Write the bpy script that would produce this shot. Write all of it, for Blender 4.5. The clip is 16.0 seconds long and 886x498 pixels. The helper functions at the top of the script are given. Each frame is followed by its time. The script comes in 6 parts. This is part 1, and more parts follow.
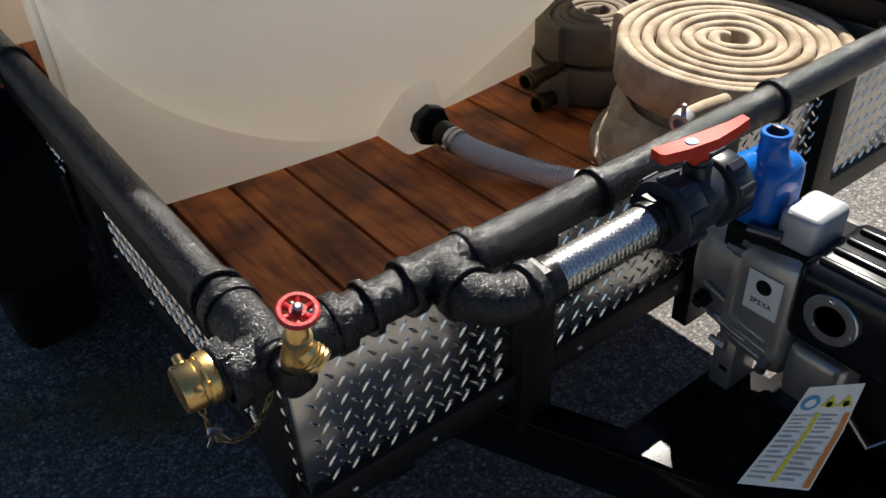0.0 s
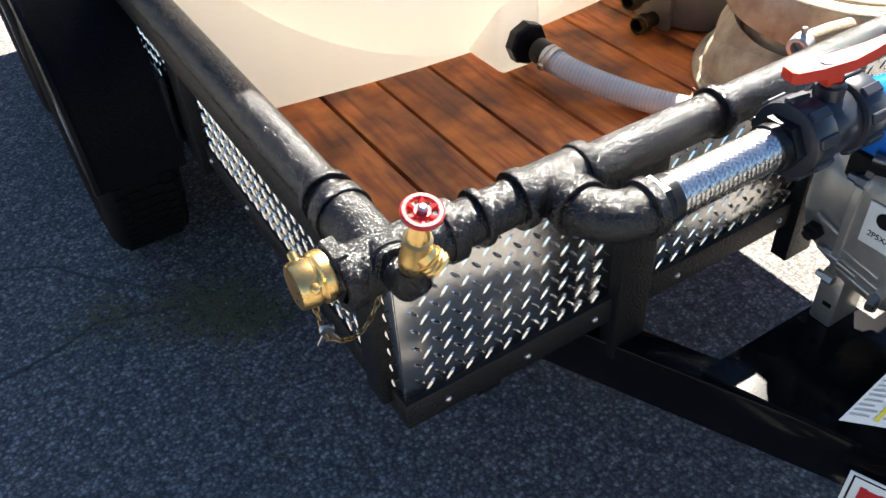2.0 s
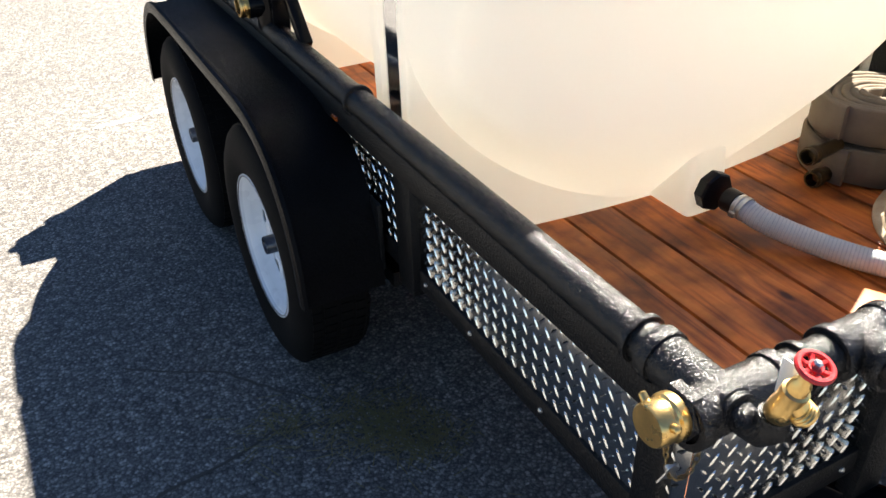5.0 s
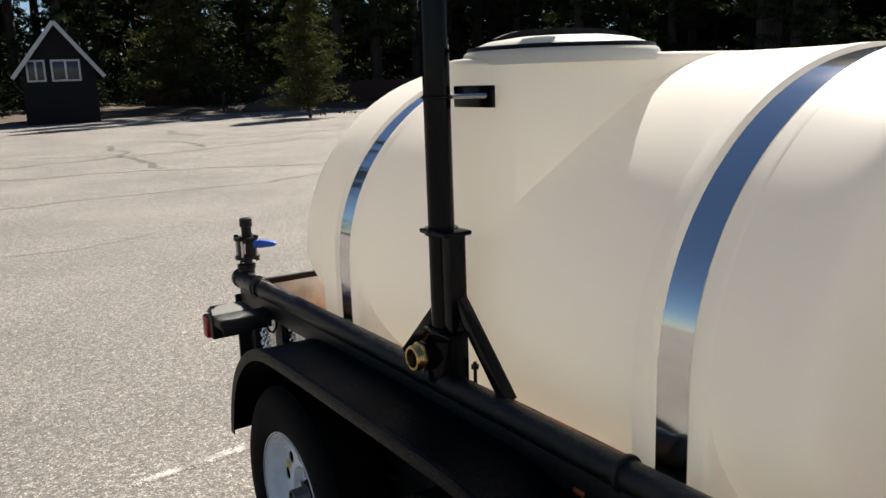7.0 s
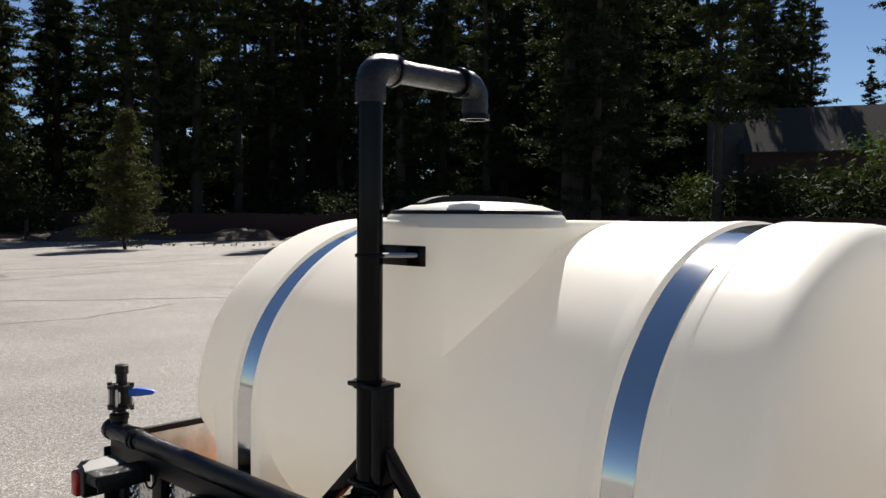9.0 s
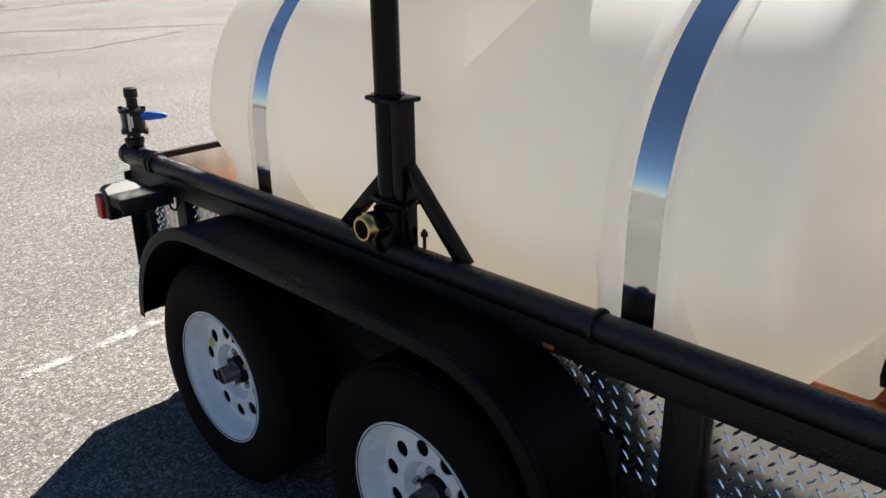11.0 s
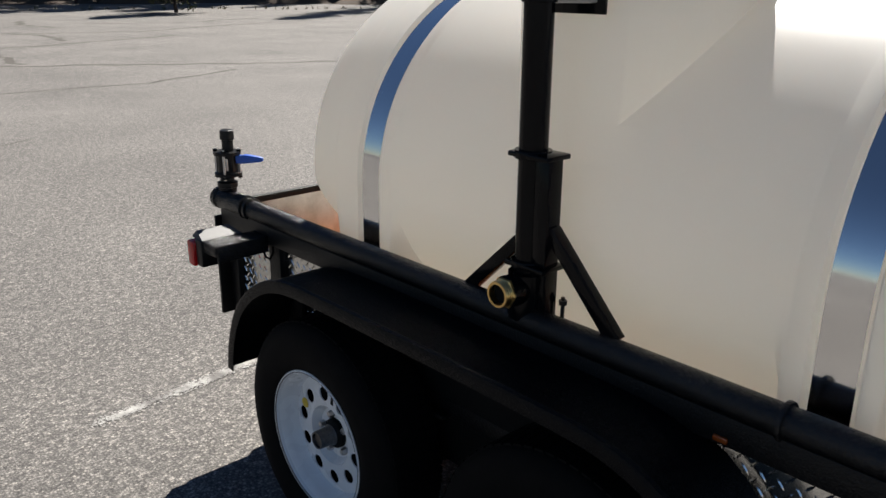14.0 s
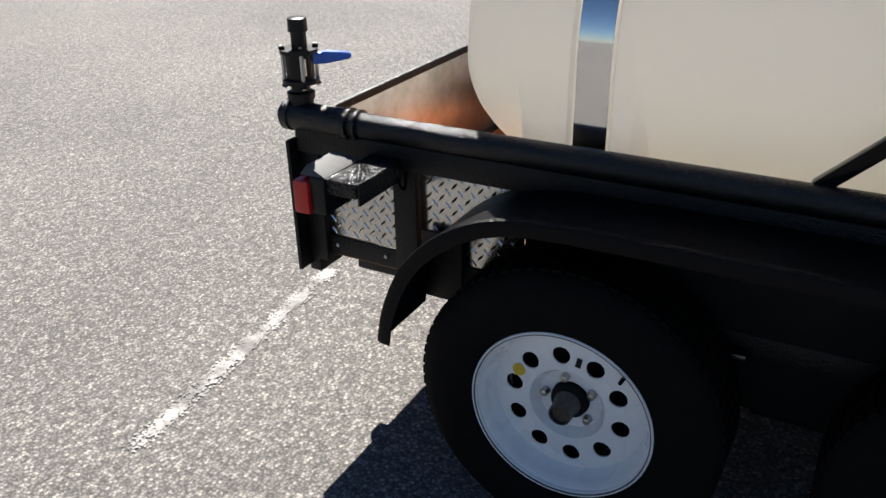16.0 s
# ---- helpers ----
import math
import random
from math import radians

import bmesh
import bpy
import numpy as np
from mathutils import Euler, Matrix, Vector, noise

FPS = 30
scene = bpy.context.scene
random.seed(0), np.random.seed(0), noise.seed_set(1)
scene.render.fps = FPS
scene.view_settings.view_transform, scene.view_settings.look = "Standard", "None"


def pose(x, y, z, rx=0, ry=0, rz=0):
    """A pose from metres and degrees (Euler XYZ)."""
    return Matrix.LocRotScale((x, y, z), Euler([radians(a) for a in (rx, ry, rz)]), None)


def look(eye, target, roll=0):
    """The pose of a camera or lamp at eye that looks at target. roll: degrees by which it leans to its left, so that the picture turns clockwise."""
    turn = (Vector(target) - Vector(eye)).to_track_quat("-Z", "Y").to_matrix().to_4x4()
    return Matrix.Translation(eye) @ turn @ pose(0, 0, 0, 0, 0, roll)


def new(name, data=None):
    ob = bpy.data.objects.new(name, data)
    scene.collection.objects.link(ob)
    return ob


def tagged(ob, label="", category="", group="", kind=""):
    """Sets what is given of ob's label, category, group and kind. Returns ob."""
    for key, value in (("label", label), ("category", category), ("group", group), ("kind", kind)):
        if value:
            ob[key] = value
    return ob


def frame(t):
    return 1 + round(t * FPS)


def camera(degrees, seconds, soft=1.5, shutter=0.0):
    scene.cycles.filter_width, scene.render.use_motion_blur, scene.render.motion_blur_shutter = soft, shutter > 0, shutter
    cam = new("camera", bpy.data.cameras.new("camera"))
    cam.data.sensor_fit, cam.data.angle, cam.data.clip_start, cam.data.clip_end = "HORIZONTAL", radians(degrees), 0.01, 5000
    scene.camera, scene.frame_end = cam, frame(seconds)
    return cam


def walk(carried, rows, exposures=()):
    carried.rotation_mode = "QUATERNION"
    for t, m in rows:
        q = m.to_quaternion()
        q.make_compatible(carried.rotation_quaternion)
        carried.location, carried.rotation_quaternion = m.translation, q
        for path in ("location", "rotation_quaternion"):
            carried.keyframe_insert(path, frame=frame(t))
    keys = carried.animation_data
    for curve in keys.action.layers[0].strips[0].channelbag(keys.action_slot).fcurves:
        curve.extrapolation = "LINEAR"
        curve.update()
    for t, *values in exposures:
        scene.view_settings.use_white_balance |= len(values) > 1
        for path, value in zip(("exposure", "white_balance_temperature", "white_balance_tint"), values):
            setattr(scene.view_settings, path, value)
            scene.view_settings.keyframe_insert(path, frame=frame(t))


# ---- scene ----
cam = camera(56.8, 16.0)
PATH = [
    (0, (-0.235, -0.518, 1.499), (0.703, 0.79, 0.313), -3.3),
    (0.5, (-0.283, -0.501, 1.487), (0.537, 0.818, 0.227), -2.6),
    (1, (-0.293, -0.492, 1.478), (0.474, 0.819, 0.176), -3.6),
    (1.5, (-0.291, -0.486, 1.475), (0.479, 0.823, 0.175), -3.4),
    (2, (-0.288, -0.483, 1.473), (0.464, 0.827, 0.161), -3.9),
    (2.5, (-0.28, -0.479, 1.476), (0.479, 0.84, 0.179), -4.7),
    (3, (-0.271, -0.48, 1.476), (0.558, 0.79, 0.172), -3.6),
    (3.2, (-0.27, -0.479, 1.474), (0.552, 0.799, 0.173), -4.1),
    (5.3, (-0.671, -0.258, 1.562), (0.044, 1.345, 0.604), -0.2),
    (5.5, (-0.689, -0.16, 1.557), (-0.021, 1.516, 0.694), 0.0),
    (6, (-0.754, 0.029, 1.571), (0.009, 1.734, 0.855), -0.4),
    (6.5, (-0.935, 0.154, 1.569), (0.011, 1.818, 0.989), -2.0),
    (7, (-1.025, 0.28, 1.576), (0.046, 1.92, 1.171), -2.0),
    (7.5, (-1.055, 0.373, 1.606), (0.205, 1.917, 1.429), -2.1),
    (8, (-1.28, 0.38, 1.628), (0.164, 1.76, 1.524), -1.8),
    (8.5, (-1.274, 0.388, 1.628), (0.167, 1.773, 1.553), -0.3),
    (9, (-1.28, 0.381, 1.633), (0.158, 1.769, 1.552), 0.4),
    (9.5, (-1.278, 0.383, 1.586), (0.151, 1.775, 1.44), 0.9),
    (10, (-1.246, 0.421, 1.577), (0.127, 1.792, 1.094), 0.9),
    (10.2, (-1.221, 0.452, 1.596), (0.121, 1.793, 0.962), -0.1),
    (12.3, (-1.249, 0.464, 1.548), (0.06, 1.774, 0.794), -1.4),
    (12.5, (-1.291, 0.471, 1.583), (0.078, 1.78, 0.943), -1.5),
    (13, (-1.388, 0.459, 1.607), (0.059, 1.787, 1.226), -1.1),
    (13.5, (-1.323, 0.584, 1.592), (0.136, 1.886, 1.173), 0.4),
    (14, (-1.277, 0.744, 1.579), (0.005, 2.144, 0.949), 0.4),
    (14.5, (-1.379, 1.019, 1.544), (-0.014, 2.236, 0.735), -2.0),
    (15, (-1.432, 1.303, 1.481), (-0.083, 2.549, 0.688), -1.3),
    (15.5, (-1.418, 1.628, 1.524), (-0.032, 2.741, 0.608), -1.3),
    (16, (-1.531, 1.976, 1.465), (0.024, 2.854, 0.566), -1.2),
]
EXPOSURE = [(0, 1.06, 6650, 10), (0.5, 1.36, 6600, 10), (1.0, 2.36, 6500, 10), (1.5, 2.58, 6650, 10), (3.2, 2.80, 6850, 10), (5.3, 2.2, 7000, 10), (5.5, 2.05, 7050, 10), (6.0, 1.6, 7150, 10), (6.5, 1.4, 7100, 10), (7.0, 1.19, 6950, 10), (8.0, 1.14, 6650, 10), (9.5, 1.14, 6650, 10), (10.2, 1.12, 6600, 10), (12.3, 1.87, 6500, 10), (12.5, 1.8, 6500, 10), (13.0, 1.42, 6600, 10), (13.5, 1.06, 6550, 10), (14.0, 0.85, 6500, 10), (15.0, 1.14, 6450, 10), (16.0, 1.2, 6400, 10)]
walk(cam, [(t, look(eye, target, roll)) for t, eye, target, roll in PATH], EXPOSURE)

# ---- world and sun ----
SUN = Vector((0.80, 0.58, 1.0)).normalized()
world = bpy.data.worlds.new("world")
scene.world = world
world.use_nodes = True
wn = world.node_tree
sky = wn.nodes.new("ShaderNodeTexSky")
sky.sky_type = 'NISHITA'
sky.sun_disc = False
sky.sun_elevation = math.asin(SUN.z)
sky.sun_rotation = math.atan2(SUN.x, SUN.y)
sky.altitude = 1800
sky.air_density, sky.dust_density, sky.ozone_density = 1.0, 0.05, 4.5
wn.links.new(sky.outputs[0], wn.nodes["Background"].inputs[0])
wn.nodes["Background"].inputs[1].default_value = 0.038
sun_data = bpy.data.lights.new("sun", 'SUN')
sun_data.energy, sun_data.angle, sun_data.color = 5.0, radians(0.5), (1.0, 0.95, 0.88)
sun = new("sun", sun_data)
sun.matrix_world = look(SUN * 60, (0, 0, 0))

# ---- materials ----


def material(name, base, rough=0.5, metal=0.0, second=None, scale=20.0, mix=0.5, bump=0.0, bump_scale=200.0, rough_var=0.0, detail=4.0, spec=0.5, stretch=(1, 1, 1), dist=0.002):
    """A node material: two tones mixed by noise, fine bump, uneven gloss."""
    m = bpy.data.materials.new(name)
    m.use_nodes = True
    n, l = m.node_tree.nodes, m.node_tree.links
    b = n["Principled BSDF"]
    b.inputs["Base Color"].default_value = (*base, 1)
    b.inputs["Roughness"].default_value = rough
    b.inputs["Metallic"].default_value = metal
    b.inputs["Specular IOR Level"].default_value = spec
    co = n.new("ShaderNodeTexCoord")
    mp = n.new("ShaderNodeMapping")
    mp.inputs["Scale"].default_value = stretch
    l.new(co.outputs["Object"], mp.inputs["Vector"])
    if second:
        t = n.new("ShaderNodeTexNoise")
        t.inputs["Scale"].default_value, t.inputs["Detail"].default_value = scale, detail
        t.inputs["Roughness"].default_value = 0.65
        l.new(mp.outputs[0], t.inputs["Vector"])
        r = n.new("ShaderNodeValToRGB")
        r.color_ramp.elements[0].position, r.color_ramp.elements[1].position = 0.5 - mix / 2, 0.5 + mix / 2
        r.color_ramp.elements[0].color, r.color_ramp.elements[1].color = (*base, 1), (*second, 1)
        l.new(t.outputs["Fac"], r.inputs[0])
        l.new(r.outputs[0], b.inputs["Base Color"])
    if rough_var:
        t2 = n.new("ShaderNodeTexNoise")
        t2.inputs["Scale"].default_value = scale * 0.6
        l.new(mp.outputs[0], t2.inputs["Vector"])
        r2 = n.new("ShaderNodeMapRange")
        r2.inputs["To Min"].default_value, r2.inputs["To Max"].default_value = max(rough - rough_var, 0.02), min(rough + rough_var, 1)
        l.new(t2.outputs["Fac"], r2.inputs["Value"])
        l.new(r2.outputs[0], b.inputs["Roughness"])
    if bump:
        t3 = n.new("ShaderNodeTexNoise")
        t3.inputs["Scale"].default_value, t3.inputs["Detail"].default_value = bump_scale, 2.0
        l.new(mp.outputs[0], t3.inputs["Vector"])
        bn = n.new("ShaderNodeBump")
        bn.inputs["Strength"].default_value, bn.inputs["Distance"].default_value = bump, dist
        l.new(t3.outputs["Fac"], bn.inputs["Height"])
        l.new(bn.outputs[0], b.inputs["Normal"])
    return m


def node_out(m):
    return m.node_tree.nodes, m.node_tree.links, m.node_tree.nodes["Principled BSDF"]


bedliner = material("bedliner", (0.003, 0.003, 0.0035), 0.24, second=(0.006, 0.006, 0.007), scale=30, bump=0.8, bump_scale=430, rough_var=0.05, dist=0.0020, spec=0.45)


def grain_coat(m, cells, tilt):
    """Gives a coat the small flat facets of a sprayed grit: each cell leans its own way."""
    n, l, p = node_out(m)
    co, v = n.new("ShaderNodeTexCoord"), n.new("ShaderNodeTexVoronoi")
    v.inputs["Scale"].default_value = cells
    l.new(co.outputs["Object"], v.inputs["Vector"])
    mid, add, norm = n.new("ShaderNodeVectorMath"), n.new("ShaderNodeVectorMath"), n.new("ShaderNodeVectorMath")
    mid.operation, add.operation, norm.operation = 'SUBTRACT', 'MULTIPLY_ADD', 'NORMALIZE'
    mid.inputs[1].default_value = (0.5, 0.5, 0.5)
    add.inputs[1].default_value = (tilt, tilt, tilt)
    bump = p.inputs["Normal"].links[0].from_socket
    l.new(v.outputs["Color"], mid.inputs[0]), l.new(mid.outputs[0], add.inputs[0]), l.new(bump, add.inputs[2])
    l.new(add.outputs[0], norm.inputs[0]), l.new(norm.outputs[0], p.inputs["Normal"])


grain_coat(bedliner, 640, 0.64)
black_paint = material("black_paint", (0.003, 0.003, 0.0035), 0.12, second=(0.006, 0.006, 0.007), scale=9, bump=0.02, bump_scale=300, rough_var=0.04, spec=0.12)
fitting_black = material("fitting_black", (0.006, 0.006, 0.007), 0.33, second=(0.011, 0.011, 0.012), scale=60, bump=0.25, bump_scale=400, spec=0.22)
frame_black = material("frame_black", (0.004, 0.004, 0.0045), 0.40, second=(0.008, 0.0075, 0.0075), scale=14, bump=0.9, bump_scale=210, rough_var=0.1, spec=0.25, dist=0.003)
rubber = material("rubber", (0.003, 0.003, 0.003), 0.8, spec=0.1, second=(0.006, 0.0055, 0.0055), scale=25, bump=0.3, bump_scale=120)
aluminium = material("aluminium", (0.50, 0.50, 0.485), 0.20, 1.0, second=(0.58, 0.575, 0.555), scale=18, bump=0.05, bump_scale=24, rough_var=0.05, dist=0.004)
# lugs lighter than the sheet: the glint of their slanted facets as colour
aluminium_lug_glint = material("aluminium_lug_glint", (0.80, 0.80, 0.79), 0.16, 1.0, second=(0.72, 0.72, 0.70), scale=40, rough_var=0.05)
aluminium_in = material("aluminium_in", (0.68, 0.67, 0.64), 0.34, 1.0, second=(0.40, 0.38, 0.35), scale=6, mix=0.3, detail=8, bump=0.05, bump_scale=60, rough_var=0.08)
steel = material("steel", (0.72, 0.72, 0.73), 0.08, 1.0, second=(0.76, 0.76, 0.76), scale=12, rough_var=0.03)
zinc = material("zinc", (0.55, 0.55, 0.56), 0.32, 1.0, second=(0.42, 0.42, 0.42), scale=120, rough_var=0.1)
dark_zinc = material("dark_zinc", (0.16, 0.16, 0.165), 0.35, 1.0, second=(0.08, 0.08, 0.085), scale=90, rough_var=0.1)
brass = material("brass", (0.78, 0.53, 0.20), 0.30, 1.0, second=(0.62, 0.42, 0.17), scale=60, rough_var=0.1, bump=0.1, bump_scale=300)
brass_dull = material("brass_dull", (0.26, 0.18, 0.085), 0.45, 1.0, second=(0.30, 0.21, 0.10), scale=50, rough_var=0.1)
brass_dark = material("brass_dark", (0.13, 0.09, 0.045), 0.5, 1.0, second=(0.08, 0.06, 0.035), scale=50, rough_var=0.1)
red_paint = material("red_paint", (0.52, 0.02, 0.025), 0.35, second=(0.42, 0.02, 0.02), scale=60, bump=0.2, bump_scale=300)
red_plastic = material("red_plastic", (0.62, 0.045, 0.02), 0.55, second=(0.52, 0.04, 0.02), scale=40, spec=0.25, bump=0.1, bump_scale=200)
blue_plastic = material("blue_plastic", (0.015, 0.10, 0.50), 0.38, second=(0.02, 0.12, 0.55), scale=30)
blue_paint = material("blue_paint", (0.006, 0.11, 0.45), 0.17, second=(0.01, 0.16, 0.56), scale=25, bump=0.3, bump_scale=90, rough_var=0.08)
grey_cast = material("grey_cast", (0.47, 0.45, 0.41), 0.34, 0.75, second=(0.38, 0.365, 0.335), scale=45, bump=0.25, bump_scale=140, rough_var=0.1)
pale_grey = material("pale_grey", (0.58, 0.58, 0.57), 0.33, 0.35, second=(0.48, 0.48, 0.47), scale=40, rough_var=0.08)
white_wheel = material("white_wheel", (0.80, 0.82, 0.84), 0.28, second=(0.75, 0.77, 0.79), scale=18, rough_var=0.08)
# near-black for dark parts and print; also stands in for shade in hollows
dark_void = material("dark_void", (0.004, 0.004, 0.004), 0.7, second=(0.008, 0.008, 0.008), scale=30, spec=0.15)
paper = material("paper", (0.78, 0.78, 0.73), 0.6, second=(0.72, 0.72, 0.67), scale=30)
paper_grey = material("paper_grey", (0.35, 0.35, 0.34), 0.6, second=(0.40, 0.40, 0.39), scale=30)
paper_yellow = material("paper_yellow", (0.75, 0.62, 0.03), 0.55, second=(0.70, 0.57, 0.03), scale=40)
sticker_yellow = material("sticker_yellow", (0.64, 0.47, 0.03), 0.55, second=(0.52, 0.36, 0.03), scale=90)
paper_orange = material("paper_orange", (0.68, 0.22, 0.04), 0.55, second=(0.62, 0.20, 0.04), scale=40)
paper_blue = material("paper_blue", (0.05, 0.30, 0.50), 0.55, second=(0.05, 0.26, 0.45), scale=40)
sticker_green = material("sticker_green", (0.25, 0.62, 0.05), 0.5, second=(0.2, 0.5, 0.05), scale=80)
lens_red = material("lens_red", (0.50, 0.01, 0.01), 0.12, second=(0.40, 0.01, 0.01), scale=90)
lens_clear = material("lens_clear", (0.70, 0.70, 0.70), 0.12, second=(0.60, 0.60, 0.60), scale=60)
hose_white = material("hose_white", (0.62, 0.63, 0.62), 0.30, second=(0.54, 0.55, 0.55), scale=40)
hose_rib = material("hose_rib", (0.50, 0.52, 0.54), 0.30, second=(0.42, 0.44, 0.46), scale=40)
canvas = material("canvas", (0.52, 0.44, 0.32), 0.9, second=(0.28, 0.20, 0.125), scale=13, mix=0.34, bump=0.6, bump_scale=260, detail=8)
# darker copy of canvas: the shade on the back rolls put into the colour
canvas_shaded = material("canvas_shaded", (0.20, 0.16, 0.11), 0.9, second=(0.13, 0.10, 0.07), scale=14, mix=0.7, bump=0.6, bump_scale=260, detail=8)
canvas_edge = material("canvas_edge", (0.52, 0.44, 0.32), 0.9, second=(0.34, 0.25, 0.15), scale=22, mix=0.45, bump=0.7, bump_scale=300, detail=8)
line_paint = material("line_paint", (0.50, 0.49, 0.46), 0.9, second=(0.19, 0.18, 0.17), scale=9, mix=0.22, detail=9, bump=0.6, bump_scale=90)
crack_mat = material("crack_mat", (0.055, 0.05, 0.045), 0.95, second=(0.10, 0.09, 0.075), scale=4)
bark = material("bark", (0.055, 0.038, 0.029), 0.95, second=(0.028, 0.021, 0.018), scale=6, mix=0.4, bump=0.8, bump_scale=14, dist=0.03, stretch=(1, 1, 0.3))
soil = material("soil", (0.085, 0.056, 0.036), 0.95, second=(0.045, 0.032, 0.022), scale=0.6, mix=0.6, detail=9, bump=0.6, bump_scale=8, dist=0.05)
grass_dry = material("grass_dry", (0.26, 0.20, 0.09), 0.9, second=(0.12, 0.12, 0.05), scale=3, mix=0.5)
fence_wood = material("fence_wood", (0.055, 0.020, 0.014), 0.85, second=(0.034, 0.014, 0.011), scale=3, stretch=(1, 1, 0.15))
cabin_wall = material("cabin_wall", (0.026, 0.024, 0.024), 0.9, spec=0.1, second=(0.016, 0.015, 0.015), scale=3, stretch=(1, 1, 6))
cabin_trim = material("cabin_trim", (0.6, 0.6, 0.58), 0.6, second=(0.5, 0.5, 0.48), scale=4)
roof_mat = material("roof_mat", (0.06, 0.057, 0.055), 0.95, second=(0.04, 0.038, 0.036), scale=5, mix=0.6, spec=0.05, bump=0.5, bump_scale=12, dist=0.02)
window_dark = material("window_dark", (0.03, 0.035, 0.04), 0.08, second=(0.05, 0.055, 0.06), scale=1)


def needle_material(name, a, b):
    m = material(name, a, 0.85, second=b, scale=0.8, mix=0.5, spec=0.12)
    n, l, p = node_out(m)
    tr = n.new("ShaderNodeBsdfTranslucent")
    tr.inputs[0].default_value = (a[0] * 1.6, a[1] * 1.7, a[2] * 0.9, 1)
    mix = n.new("ShaderNodeMixShader")
    mix.inputs[0].default_value = 0.16
    l.new(p.outputs[0], mix.inputs[1]), l.new(tr.outputs[0], mix.inputs[2])
    l.new(mix.outputs[0], n["Material Output"].inputs[0])
    return m


needles = needle_material("needles", (0.022, 0.031, 0.013), (0.052, 0.054, 0.024))
needles_young = needle_material("needles_young", (0.038, 0.050, 0.017), (0.088, 0.062, 0.025))
# darker copy of needles, for brush, some pines and the shaded woods
needles_dark_shade = needle_material("needles_dark_shade", (0.014, 0.021, 0.009), (0.028, 0.036, 0.016))
leaf_green = needle_material("leaf_green", (0.045, 0.070, 0.016), (0.080, 0.105, 0.028))


def tank_material():
    """Milky polyethylene: mostly diffuse with some light passing through the wall."""
    m = material("tank_plastic", (0.92, 0.92, 0.90), 0.34, second=(0.90, 0.888, 0.84), scale=1.6, mix=0.8, bump=0.10, bump_scale=26, rough_var=0.05, detail=3)
    n, l, p = node_out(m)
    tr = n.new("ShaderNodeBsdfTranslucent")
    tr.inputs[0].default_value = (0.93, 0.90, 0.815, 1)
    mix = n.new("ShaderNodeMixShader")
    mix.inputs[0].default_value = 0.45
    l.new(p.outputs[0], mix.inputs[1]), l.new(tr.outputs[0], mix.inputs[2])
    l.new(mix.outputs[0], n["Material Output"].inputs[0])
    return m


tank_plastic = tank_material()


